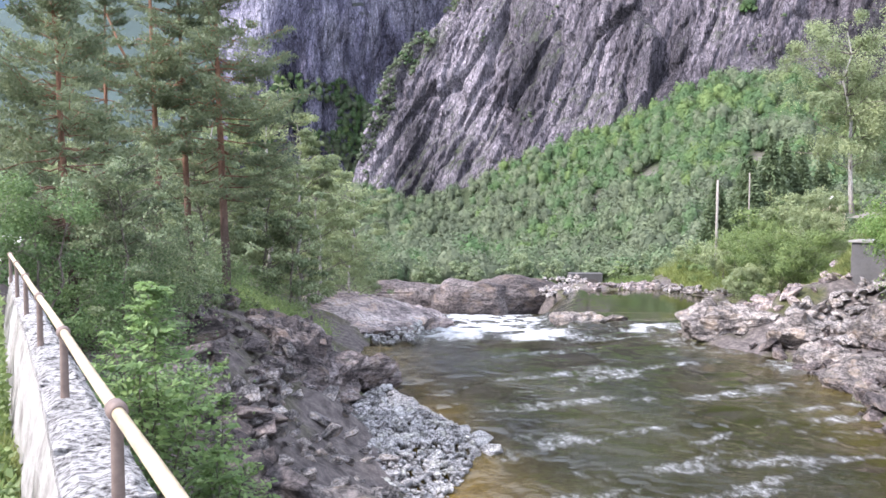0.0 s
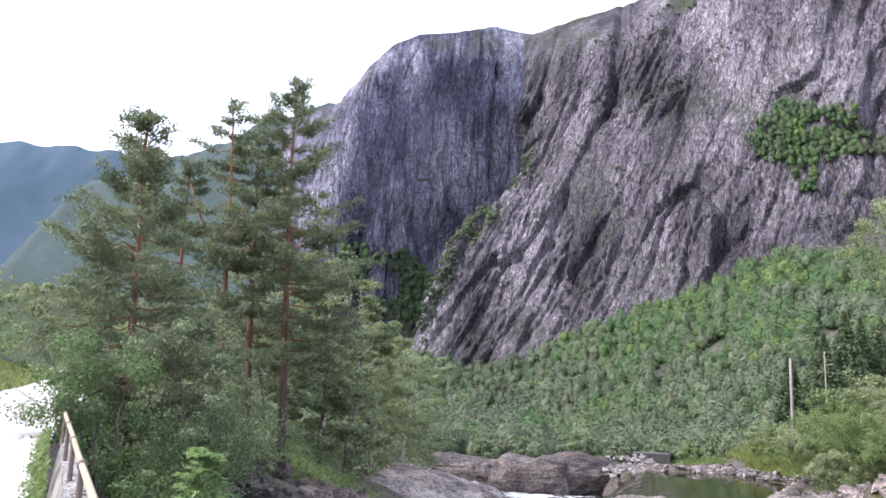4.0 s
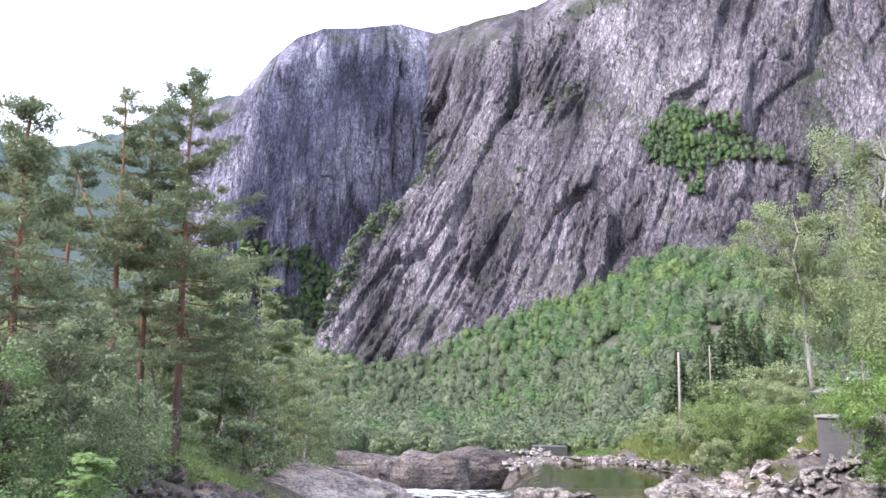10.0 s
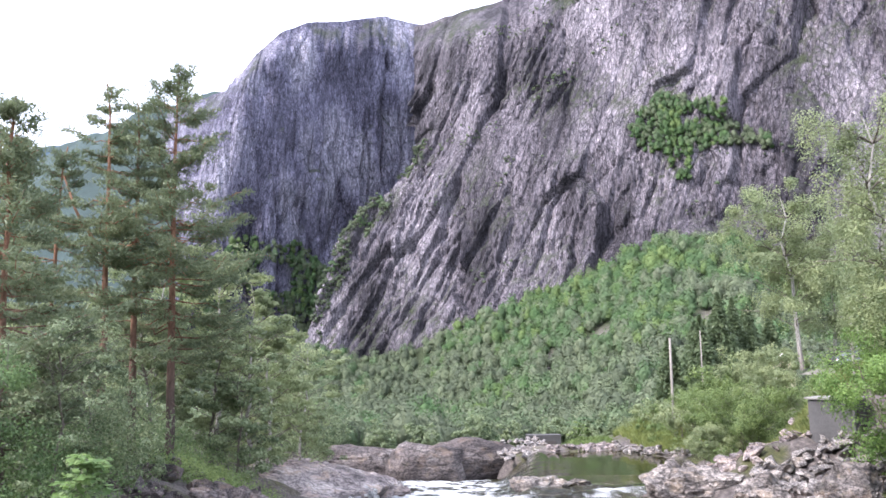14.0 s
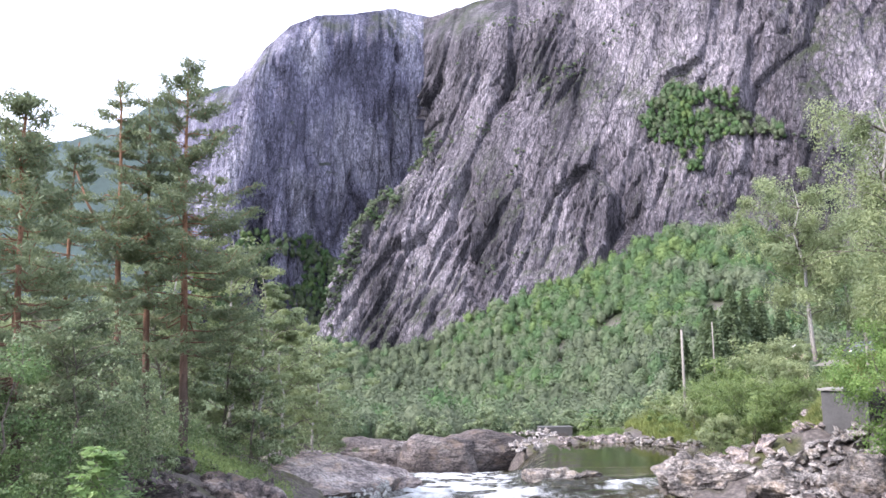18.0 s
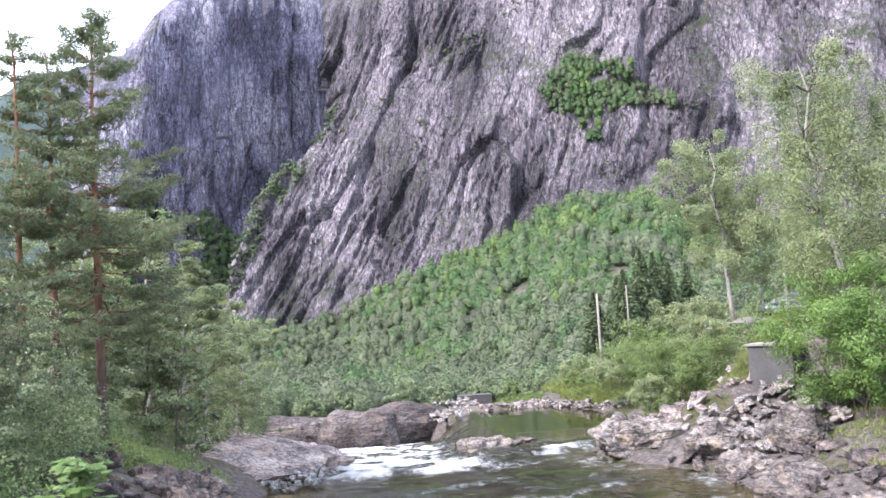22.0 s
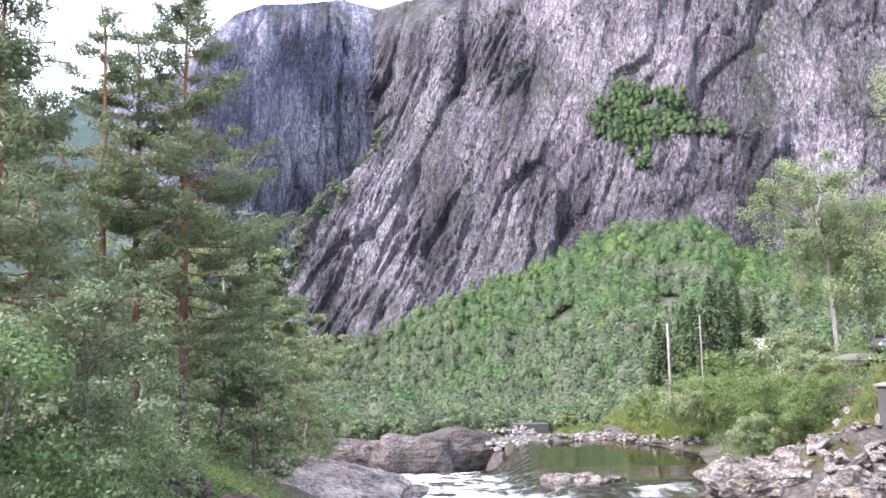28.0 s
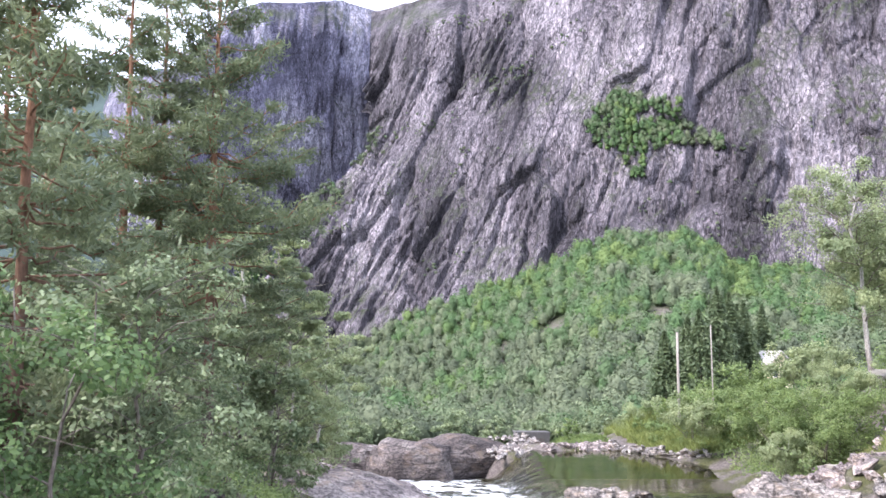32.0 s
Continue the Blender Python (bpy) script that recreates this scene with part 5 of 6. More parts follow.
broadleaf("maple_bush", "large bright green broad-leaved bush in front of the hut", "bush", 26.6, 40.6, 11.2, 3.7, 36000, 0.15, (GREY_BARK, MAPLE_LEAF), 405, 4, 0.06, base=-4.8, lumps=48)
broadleaf("maple_bush", "bright green bush on the steep bank", "bush", 27.8, 37.0, 6.6, 2.8, 14000, 0.15, (GREY_BARK, MAPLE_LEAF), 406, 3, 0.06, base=-4.6, lumps=36)
RB = "rounded yellow-green willow bush on the shore"
for k, (x, y, h, r, b) in enumerate(((22.2, 58.8, 4.4, 2.3, -6.4), (24.2, 57.4, 5.4, 2.7, -5.6), (26.2, 58.5, 5.2, 2.6, -4.4), (28.6, 62.0, 4.6, 2.4, -2.5), (25.2, 64.0, 5.6, 2.8, -5.0),
        (28.6, 68.0, 5.0, 2.6, -4.6), (31.0, 70.0, 4.6, 2.6, -1.0), (33.0, 79.0, 4.6, 2.8, -4.5), (34.0, 84.0, 5.6, 3.2, -3.0), (38.0, 92.0, 3.8, 2.6, -6.5), (38.0, 95.0, 4.2, 3.0, -4.2),
        (44.0, 100.0, 4.0, 3.2, -4.5), (38.0, 107.0, 5.0, 3.2, -7.0), (41.0, 110.0, 5.4, 3.6, -6.5), (50.0, 112.0, 3.6, 3.4, -4.0), (36.0, 75.0, 4.0, 2.6, 0.0), (37.0, 117.5, 3.4, 2.2, -10.0), (41.0, 121.5, 5.0, 2.8, -8.5), (37.5, 126.5, 6.0, 3.0, -10.0), (43.0, 114.0, 5.0, 3.0, -7.0), (40.0, 98.5, 3.6, 2.6, -7.0), (35.0, 101.0, 5.5, 3.2, -8.0), (35.0, 86.0, 3.4, 2.2, -6.5), (38.0, 105.0, 6.5, 3.6, -7.5), (30.8, 74.0, 3.8, 2.2, -6.0))):
    broadleaf("willow_bush", RB, "bush", x, y, h, r, 12000 if y < 70 else 4200, 0.13 if y < 70 else 0.26, BU if k % 3 else BI, 420 + k, 4, 0.04, base=b, group="bushes on the right bank", lumps=24)
broadleaf("birch_sapling", "young light green birch beside the concrete block", "sapling", 27.0, 128.0, 4.6, 1.5, 1500, 0.3, BU, 450, 1, 0.1, base=-12.4)
for k, (x, y, h) in enumerate(((46, 122, 19), (50, 124, 21), (54, 128, 18), (42, 126, 15), (58, 131, 17), (49, 133, 18), (66, 141, 13), (63, 134, 15), (52, 131, 14), (56, 126, 13), (47, 128, 15), (44, 130, 12), (60, 137, 16))):
    spruce(x, y, h * (0.78 + 0.2 * ((k * 7) % 5) / 5), h * 0.26, 500 + k, base=-8.0 + 0.15 * (x - 31))
for k, (x, y, h) in enumerate(((24, 139, 7), (29, 141, 8), (36, 140, 9), (17, 142, 7), (10, 144, 8), (2, 141, 7), (-6, 138, 7), (-14, 140, 9), (39, 133, 8), (27, 137, 6), (32, 138, 7), (34.5, 135, 6))):
    broadleaf("alder_tree", "green alder below the boulders", "tree", x, y, h, h * 0.4, 2600, 0.42, AL, 470 + k, 2, 0.05, base=-14.6, group="alders by the pool")
bedrock("rock_hillock", "low bare rock hillock with grass beside the far road", -40.5, 47.5, 0.9, 4.5, 4.5, 2.2, 118, 20, relief=0.2)


# ---- road, parapet wall and rail ----
def road_xy(s, w):
    w = w + np.interp(s, (14, 25, 36, 51, 71, 120, 200), (0, 0.6, 1.7, 3.3, 5.0, 7.0, 0.0))
    return RD[0] * s + RN[0] * w, RD[1] * s + RN[1] * w


ASPHALT = plain("pale_asphalt", (0.42, 0.41, 0.39), 0.9, 0, 0.12, 30, 0.01)
ss = np.concatenate([np.arange(-40, 40, 0.5), np.arange(40, 125, 1.5)])
ws = np.linspace(-3.9, 0.2, 9)
S2, W2 = np.meshgrid(ss, ws, indexing="ij")
rx_, ry_ = road_xy(S2, W2)
rz_ = 0.03 - 0.012 * abs(W2 + 1.9) + 0.004 * np.clip(S2 - 20, 0, 60) + 0.02
thing("road", "narrow pale sunlit asphalt road", "road", kind="structure", me=np_mesh("road", np.stack([rx_, ry_, rz_], -1).reshape(-1, 3), grid_faces(*S2.shape), True), mat=ASPHALT)


def whitewash():
    m, N, L, b = material("whitewashed_mortar", 0.9, spec=0.2)
    v = coords(N, L)
    n, f = tex_noise(N, L, v, 3.0, 6, 0.65), tex_noise(N, L, v, 16.0, 8, 0.7)
    col = ramp(N, L, n, [(0.34, (0.16, 0.15, 0.135)), (0.46, (0.29, 0.28, 0.26)), (0.6, (0.36, 0.35, 0.33))])
    col = mix(N, L, 0.6, col, ramp(N, L, f, [(0.32, (0.45, 0.43, 0.4)), (0.55, (1, 1, 1))]), "MULTIPLY")
    L.new(col, b.inputs["Base Color"])
    bump(N, L, b, f, 0.8, 0.03)
    return m


def speckled():
    m, N, L, b = material("lichened_capstone", 0.9, spec=0.2)
    v = coords(N, L, (1, 1, 1), (0, 0, 34))
    mp2 = N.new("ShaderNodeMapping")
    mp2.inputs["Scale"].default_value = (0.75, 1.3, 1.0)
    L.new(coords(N, L, (1, 1, 1), (0, 0, -33.8)), mp2.inputs[0])
    mp = mp2.outputs[0]
    f = tex_noise(N, L, mp, 42.0, 7, 0.75)
    blot = tex_noise(N, L, mp, 9.0, 5, 0.7)
    col = ramp(N, L, f, [(0.41, (0.07, 0.066, 0.063)), (0.47, (0.3, 0.29, 0.28)), (0.55, (0.6, 0.59, 0.57))])
    col = mix(N, L, 0.6, col, ramp(N, L, blot, [(0.38, (0.4, 0.39, 0.38)), (0.52, (1, 1, 1))]), "MULTIPLY")
    L.new(col, b.inputs["Base Color"])
    bump(N, L, b, f, 1.0, 0.04)
    return m


WASH, CAP = whitewash(), speckled()
S0, S1, WI, WO_, TOP = -9.0, 9.7, -0.07, 0.12, 0.86


def wall_w(s):
    """The wall runs slightly askew to the road."""
    return 0.225 + 0.0107 * np.asarray(s)


def inner(s):
    """The wall's inner face draws away from the road along its length."""
    return np.interp(s, (1.9, 4, 6, 9.5), (-0.03, 0.03, 0.055, 0.085))


su = np.arange(S0, S1 + 0.01, 0.12)
prof = [(WI - 0.12, -0.25), (WI - 0.1, 0.2), (WI - 0.045, 0.55), (WI + 0.005, TOP - 0.07), (WO_ - 0.01, TOP - 0.07), (WO_, 0.2), (WO_ + 0.1, -1.2), (WO_ + 0.35, -4.2)]
U2 = np.repeat(su[:, None], len(prof), 1)
PW, PZ = np.array([p[0] for p in prof])[None] + 0 * U2, np.array([p[1] for p in prof])[None] + 0 * U2
PW = PW + (fbm(U2 * 2.2, PZ * 2.2, 0.0, 4, 51) - 0.5) * 0.07
PZ = PZ + (fbm(U2 * 1.5, PW * 3, 0.0, 3, 52) - 0.5) * 0.03
PW = PW + wall_w(U2) + inner(U2) * (PW < WI + 0.06)
wxx, wyy = RD[0] * U2 + RN[0] * PW, RD[1] * U2 + RN[1] * PW
wall = thing("parapet_wall", "low whitewashed stone wall between road and river", "wall", kind="structure",
             me=np_mesh("parapet_wall", np.stack([wxx, wyy, PZ], -1).reshape(-1, 3), grid_faces(*U2.shape)[:, ::-1]), mat=WASH)
rng = np.random.RandomState(9)
s = S0
while s < S1 - 0.2:
    ln = rng.uniform(0.34, 0.62)
    nu_, nv_ = 7, 6
    a, b2 = np.meshgrid(np.linspace(0, ln - 0.02, nu_), np.linspace(-0.02, 0.2, nv_), indexing="ij")
    zz = TOP + rng.uniform(-0.008, 0.008) + (fbm(a * 9 + s * 3, b2 * 9, 0.0, 3, 54) - 0.5) * 0.05
    edge = np.minimum(np.minimum(a, ln - 0.02 - a), np.minimum(b2 + 0.02, 0.2 - b2))
    zz = zz - 0.03 * (edge < 0.004)
    cw = wall_w(s + a) + WI + b2 + inner(s + a) * (0.2 - b2) / 0.22
    topv = np.stack([RD[0] * (s + a) + RN[0] * cw, RD[1] * (s + a) + RN[1] * cw, zz], -1)
    lowv = topv.copy()
    lowv[..., 2] = TOP - 0.1
    tf = grid_faces(nu_, nv_)
    rim = [i * nv_ for i in range(nu_)] + [(nu_ - 1) * nv_ + j for j in range(1, nv_)] + [i * nv_ + nv_ - 1 for i in range(nu_ - 2, -1, -1)] + [j for j in range(nv_ - 2, 0, -1)]
    off = nu_ * nv_
    sides = [[rim[k], rim[(k + 1) % len(rim)], off + rim[(k + 1) % len(rim)], off + rim[k]] for k in range(len(rim))]
    part("capstone", np_mesh("capstone", np.concatenate([topv.reshape(-1, 3), lowv.reshape(-1, 3)]), np.concatenate([tf, np.array(sides)])), CAP, wall)
    s += ln

RUST = plain("rusty_cream_pipe", (0.38, 0.31, 0.2), 0.5, 0.0, 0.45, 14, 0.003)
POST = plain("weathered_iron_post", (0.17, 0.13, 0.11), 0.7, 0.3, 0.35, 30, 0.004)
WR, HR = 0.2785, 1.14
railing = thing("railing", "low rusty cream pipe railing on iron posts along the wall", "railing", at=Matrix.Translation((RD[0] * 5 + RN[0] * WR, RD[1] * 5 + RN[1] * WR, TOP)))


def rail_at(s, z):
    o = float(wall_w(s)) - WR
    return np.array([RD[0] * (s - 5) + RN[0] * o, RD[1] * (s - 5) + RN[1] * o, z - TOP])


post_s = [1.76 + 1.45 * k for k in range(-6, 6)]
rp = np.array([rail_at(s, HR + 0.004 * math.sin(s * 2.1)) for s in np.linspace(post_s[0], post_s[-1] + 0.05, 40)])
part("rail", np_mesh("rail", *tube_np(rp, np.full(40, 0.0175), 12), True), RUST, railing)
post_me = np_mesh("post", *tube_np([[0, 0, -0.06], [0, 0, 0.1], [0, 0, HR - TOP]], [0.019, 0.0175, 0.0165], 10), True)
post_me.materials.append(POST)
col_me = np_mesh("collar", *merge([tube_np(np.array([[RD[0] * q, RD[1] * q, 0] for q in (-0.036, -0.034, -0.015, 0.015, 0.034, 0.036)]), [0.018, 0.026, 0.0285, 0.0285, 0.026, 0.018], 12)]), True)
col_me.materials.append(POST)
for s in post_s:
    p = part("post", post_me, None, railing)
    p.location = rail_at(s, TOP)
    c = part("collar", col_me, None, railing)
    c.location = rail_at(s, HR)

# ---- grass and low growth ----
def tufts(name, label, xy, zfun, height, mat, per, seed, wide=0.03, lean=0.5):
    rng = np.random.RandomState(seed)
    base = np.repeat(np.c_[xy, zfun], per, 0)
    n = len(base)
    base[:, :2] += rng.normal(size=(n, 2)) * 0.12
    up = np.c_[rng.normal(size=(n, 2)) * lean, np.ones(n)] * (height * rng.uniform(0.4, 1.15, (n, 1)))
    side = unit(np.c_[rng.normal(size=(n, 2)), np.zeros(n)]) * wide
    v = np.stack([base - side, base + side, base + up * 0.6 + side * 0.7, base + up], 1).reshape(-1, 3)
    return thing(name, label, "grass", kind="stuff", me=np_mesh(name, v, np.arange(4 * n).reshape(n, 4)), mat=mat)


DRY_GRASS = leaf_material("dry_grass_blade", (0.11, 0.15, 0.055), (0.2, 0.24, 0.09), (0.4, 0.38, 0.17), 0.4, 0.8)
rng = np.random.RandomState(12)
sv = rng.uniform(-3, 12, 520)
wv = wall_w(sv) + inner(sv) - 0.2 - rng.uniform(0, 1, 520) ** 2 * 0.45
gxv, gyv = road_xy(sv, wv)
keepv = fbm(sv * 0.7, sv * 0, 0.0, 3, 77) > 0.55
tufts("verge_grass", "green grass along the foot of the wall", np.c_[gxv, gyv][keepv], np.zeros(keepv.sum()), 0.24, GRASS, 22, 13, 0.01)
n = 6500
sv = rng.uniform(2.0, 12.5, n)
hv = np.interp(sv, (2, 4, 6, 9.5, 12.5), (0.3, 0.55, 0.8, 0.85, 0.5)) * np.clip(fbm(sv * 1.6, sv * 0, 0.0, 3, 78) * 3.6 - 1.35, 0.03, 1.1)
zv = hv * rng.uniform(0, 1, n) ** 0.7
wv = wall_w(sv) + inner(sv) - 0.2 - np.abs(rng.normal(size=n)) * 0.08 * (1.15 - 0.7 * zv)
gxv, gyv = road_xy(sv, wv)
thing("verge_weeds", "leafy green weeds hugging the wall beside the road", "weeds", kind="stuff",
      me=np_mesh("verge_weeds", *leaves_facing(np.c_[gxv, gyv, 0.04 + zv], np.c_[np.full(n, -0.5), np.full(n, -0.3), np.full(n, 0.6)], 0.06, 0.035, rng, 0.6)), mat=BUSH_LEAF)
sv, wv = rng.uniform(18, 95, 2000), -3.9 - rng.uniform(0, 1, 2000) ** 1.5 * 9
gxv, gyv = road_xy(sv, wv)
tufts("roadside_grass", "bright green grass along the road", np.c_[gxv, gyv], ground_z(gxv, gyv), 0.5, GRASS, 10, 14, 0.05)
hx, hy = rng.uniform(24.8, 36, 2600), rng.uniform(50.0, 58.5, 2600)
tufts("dry_grass", "yellow-green dry grass on the slope above the hut", np.c_[hx, hy], ground_z(hx, hy), 0.55, DRY_GRASS, 14, 15, 0.04)
hy = rng.uniform(103, 130, 1500)
hx = np.maximum(shores(hy)[1] + 1.6, 33.0) + rng.uniform(0, 9, 1500)
tufts("bank_grass", "light green tall grass on the bank of the pool", np.c_[hx, hy], ground_z(hx, hy), 1.3, GRASS, 10, 16, 0.09)
hx, hy = rng.uniform(24, 31, 500), rng.uniform(121, 134, 500)
tufts("meadow_grass", "light green grass behind the pool", np.c_[hx, hy], ground_z(hx, hy), 0.7, BUSH_LEAF, 10, 23, 0.08)
hx, hy = rng.uniform(22, 30, 320), rng.uniform(33, 41, 320)
tufts("shore_grass", "yellowish grass and moss on the rocky bank", np.c_[hx, hy], ground_z(hx, hy), 0.28, DRY_GRASS, 12, 17, 0.025)


def undergrowth(name, label, x, y, h, count, leaf, mat, seed):
    rng = np.random.RandomState(seed)
    z = ground_z(x, y)
    i = rng.randint(len(x), size=count)
    c = np.c_[x[i], y[i], z[i]] + rng.normal(size=(count, 3)) * np.array([0.5, 0.5, 0.0])
    c[:, 2] += rng.uniform(0, 1, count) ** 1.3 * h * (0.4 + 1.2 * vnoise(c[:, 0] * 0.6, c[:, 1] * 0.6, 0.0, 5))
    return thing(name, label, "undergrowth", kind="stuff", me=np_mesh(name, *leaves_facing(c, np.tile((0.0, -0.4, 0.8), (count, 1)), leaf, leaf * 0.62, rng, 0.7)), mat=mat)


n = 700
y = rng.uniform(20, 62, n)
lo = np.interp(y, (12, 62), (-8, -30))
hi = np.interp(y, (12, 20, 34, 40, 62), (-7.0, -9.0, -10.8, -10.0, -9.5))
x = lo + (hi - lo) * rng.uniform(0, 1, n)
undergrowth("undergrowth", "tangle of green shrubs and ferns under the trees", x, y, 1.7, 64000, 0.09, ROWAN_LEAF, 18)
n = 60
y = rng.uniform(11, 21, n)
x = np.interp(y, (11, 21), (-4.6, -8.0)) - rng.uniform(0, 1.4, n)
undergrowth("bank_shrubs", "low green shrubs on the bank below the wall", x, y, 1.0, 9000, 0.085, ROWAN_LEAF, 22)
n = 160
y = rng.uniform(32.5, 41, n)
x = np.interp(y, (32.5, 41), (-9.5, -9.8)) + rng.uniform(-2.0, 2.4, n)
undergrowth("moss_bank", "bright moss and blueberry under the pines", x, y, 0.7, 24000, 0.1, BUSH_LEAF, 19)
n = 300
y = rng.uniform(55, 115, n)
x = shores(y)[1] + rng.uniform(2.5, 15, n)
undergrowth("bank_scrub", "mixed green scrub on the right bank", x, y, 2.0, 26000, 0.24, BUSH_LEAF, 20)
n = 200
y = rng.uniform(60, 118, n)
x = np.interp(y, (60, 118), (-11, -16)) - rng.uniform(0, 16, n)
undergrowth("left_scrub", "green scrub behind the smooth slab", x, y, 3.0, 22000, 0.3, ALDER_LEAF, 21)

# ---- hut ----
CONC = plain("grey_concrete", (0.085, 0.083, 0.083), 0.85, 0, 0.3, 9, 0.02)
DARK = plain("dark_shadowed_timber", (0.07, 0.06, 0.055), 0.8, 0, 0.3, 9, 0.02)
ROOF = plain("weathered_roof_slab", (0.25, 0.24, 0.225), 0.85, 0, 0.2, 9, 0.02)
hut = thing("hut", "small windowless grey concrete hut with a flat roof", "hut", at=Matrix.Translation((27.0, 48.65, -3.3)) @ Matrix.Rotation(radians(-45), 4, "Z"))
part("wall", box_bm(2.7, 0.2, 2.6, (0, -1.3, 1.3), 0.02), CONC, hut)
part("wall", box_bm(2.7, 0.2, 2.6, (0, 1.3, 1.3), 0.02), CONC, hut)
part("wall", box_bm(0.2, 2.4, 2.6, (-1.25, 0, 1.3), 0.02), CONC, hut)
part("wall", box_bm(0.2, 2.4, 2.6, (1.25, 0, 1.3), 0.02), CONC, hut)
part("roof", box_bm(3.0, 3.1, 0.14, (0, 0, 2.7), 0.03), ROOF, hut, "thin pale flat roof slab")
part("plinth", box_bm(2.85, 2.9, 0.7, (0, 0, -0.3), 0.04), CONC, hut)
part("door", box_bm(0.06, 1.1, 1.9, (1.37, -0.3, 1.05), 0.01), DARK, hut, "dark plank door")
CONC_PALE = plain("stained_pale_concrete", (0.24, 0.215, 0.185), 0.9, 0, 0.3, 7, 0.02)
slab = thing("concrete_slab", "low pale concrete block on the shore", "slab", me=None, at=Matrix.Translation((23.6, 52.5, -4.7)))
part("block", box_bm(3.6, 1.4, 0.6, (0, 0, -0.1), 0.06), CONC_PALE, slab)
ICONC = plain("wet_dark_concrete", (0.075, 0.072, 0.07), 0.8, 0, 0.3, 5, 0.02)
blk = thing("concrete_intake", "dark concrete intake box beside the pool", "intake", at=Matrix.Translation((21.5, 131.2, -12.6)))
part("wall", box_bm(5.5, 0.4, 2.2, (0, -1.1, 1.1), 0.04), ICONC, blk)
part("wall", box_bm(0.4, 1.9, 2.2, (-2.55, 0.05, 1.1), 0.04), ICONC, blk)
part("wall", box_bm(0.4, 1.9, 2.2, (2.55, 0.05, 1.1), 0.04), ICONC, blk)
part("cover", box_bm(5.7, 2.6, 0.2, (0, 0, 2.3), 0.04), ICONC, blk)
# flat dark panel on the wall; the opening's inner shade is its colour
part("gate", box_bm(1.9, 0.1, 1.4, (0.9, -1.36, 0.75), 0.02), DARK, blk, "dark panel for the shaded sluice opening")

# ---- poles and wires ----
WOOD = plain("bleached_pole_timber", (0.27, 0.245, 0.215), 0.85, 0, 0.2, 12, 0.01)
CABLE = plain("dark_cable", (0.03, 0.03, 0.03), 0.6)


def pole(x, y, z0, z1, r, lamp=False):
    root = thing("utility_pole", "bleached wooden utility pole among the bushes", "pole", "poles", at=Matrix.Translation((x, y, z0)))
    h = z1 - z0
    part("shaft", np_mesh("shaft", *tube_np([[0, 0, -0.5], [0, 0, h * 0.5], [0, 0, h - 0.03], [0, 0, h]], [r, r * 0.88, r * 0.76, r * 0.4], 10), True), WOOD, root)
    part("cap", box_bm(r * 1.6, r * 1.6, 0.05, (0, 0, h + 0.02), 0.01), DARK, root)
    if lamp:
        part("lamp_arm", np_mesh("lamp_arm", *tube_np([[0, 0, h - 0.15], [-0.25, 0, h - 0.02], [-0.5, 0, h]], [0.025] * 3, 6), True), DARK, root)
        part("lamp_head", box_bm(0.4, 0.16, 0.1, (-0.6, 0, h), 0.03), ROOF, root)


pole(35.9, 107, -5.6, 5.2, 0.2)
pole(65.3, 161, -6, 9.4, 0.22)
pole(61.9, 150, -6, 1.3, 0.2)
pole(29.2, 50.2, -0.5, 4.7, 0.1, True)
pole(39.2, 104, -5.0, 6.1, 0.1)
for k, (a, b) in enumerate((((35.9, 107, 4.9), (65.3, 161, 9.0)), ((35.9, 107, 4.6), (65.3, 161, 8.6)))):
    wp = np.linspace(a, b, 14)
    wp[:, 2] -= 1.2 * np.sin(np.linspace(0, np.pi, 14))
    thing("overhead_wire", "thin dark wire between the poles", "wire", "wires", me=np_mesh("overhead_wire", *tube_np(wp, np.full(14, 0.02), 5), True), mat=CABLE)

# ---- house behind the bushes ----
YEL, TILE = plain("pale_yellow_boards", (0.62, 0.55, 0.36), 0.7, 0, 0.08, 6), plain("grey_roof", (0.45, 0.42, 0.4), 0.8, 0, 0.2, 6)
house = thing("house", "small pale yellow house with a light gabled roof", "house", at=Matrix.Translation((59.5, 127.5, -2.6)) @ Matrix.Rotation(radians(20), 4, "Z"))
bm = bmesh.new()
q = [bm.verts.new(c) for c in ((-2.6, -3, 0), (2.6, -3, 0), (2.6, -3, 3.6), (0, -3, 5.6), (-2.6, -3, 3.6), (-2.6, 3, 0), (2.6, 3, 0), (2.6, 3, 3.6), (0, 3, 5.6), (-2.6, 3, 3.6))]
for ids in ((0, 1, 2, 3, 4), (9, 8, 7, 6, 5), (0, 4, 9, 5), (1, 6, 7, 2), (0, 5, 6, 1), (4, 3, 8, 9), (2, 7, 8, 3)):
    bm.faces.new([q[i] for i in ids])
part("wall", bm, YEL, house)
for sgn in (-1, 1):
    rb = box_bm(3.6, 6.8, 0.16, (0, 0, 0), 0.02)
    bmesh.ops.transform(rb, matrix=Matrix.Translation((sgn * 1.45, 0, 4.68)) @ Matrix.Rotation(sgn * math.atan2(2.0, 2.6), 4, "Y"), verts=rb.verts)
    part("roof", rb, TILE, house)
for wx_ in (-1.2, 1.2):
    win = part("window", box_bm(1.0, 0.08, 1.2, (wx_, -3.03, 2.2), 0.01), plain("white_window_frame", (0.75, 0.75, 0.73), 0.5, 0, 0.05), house)
    part("pane", box_bm(0.8, 0.03, 1.0, (wx_, -3.085, 2.2)), plain("window_pane", (0.05, 0.06, 0.07), 0.08, 0, 0.1), win)

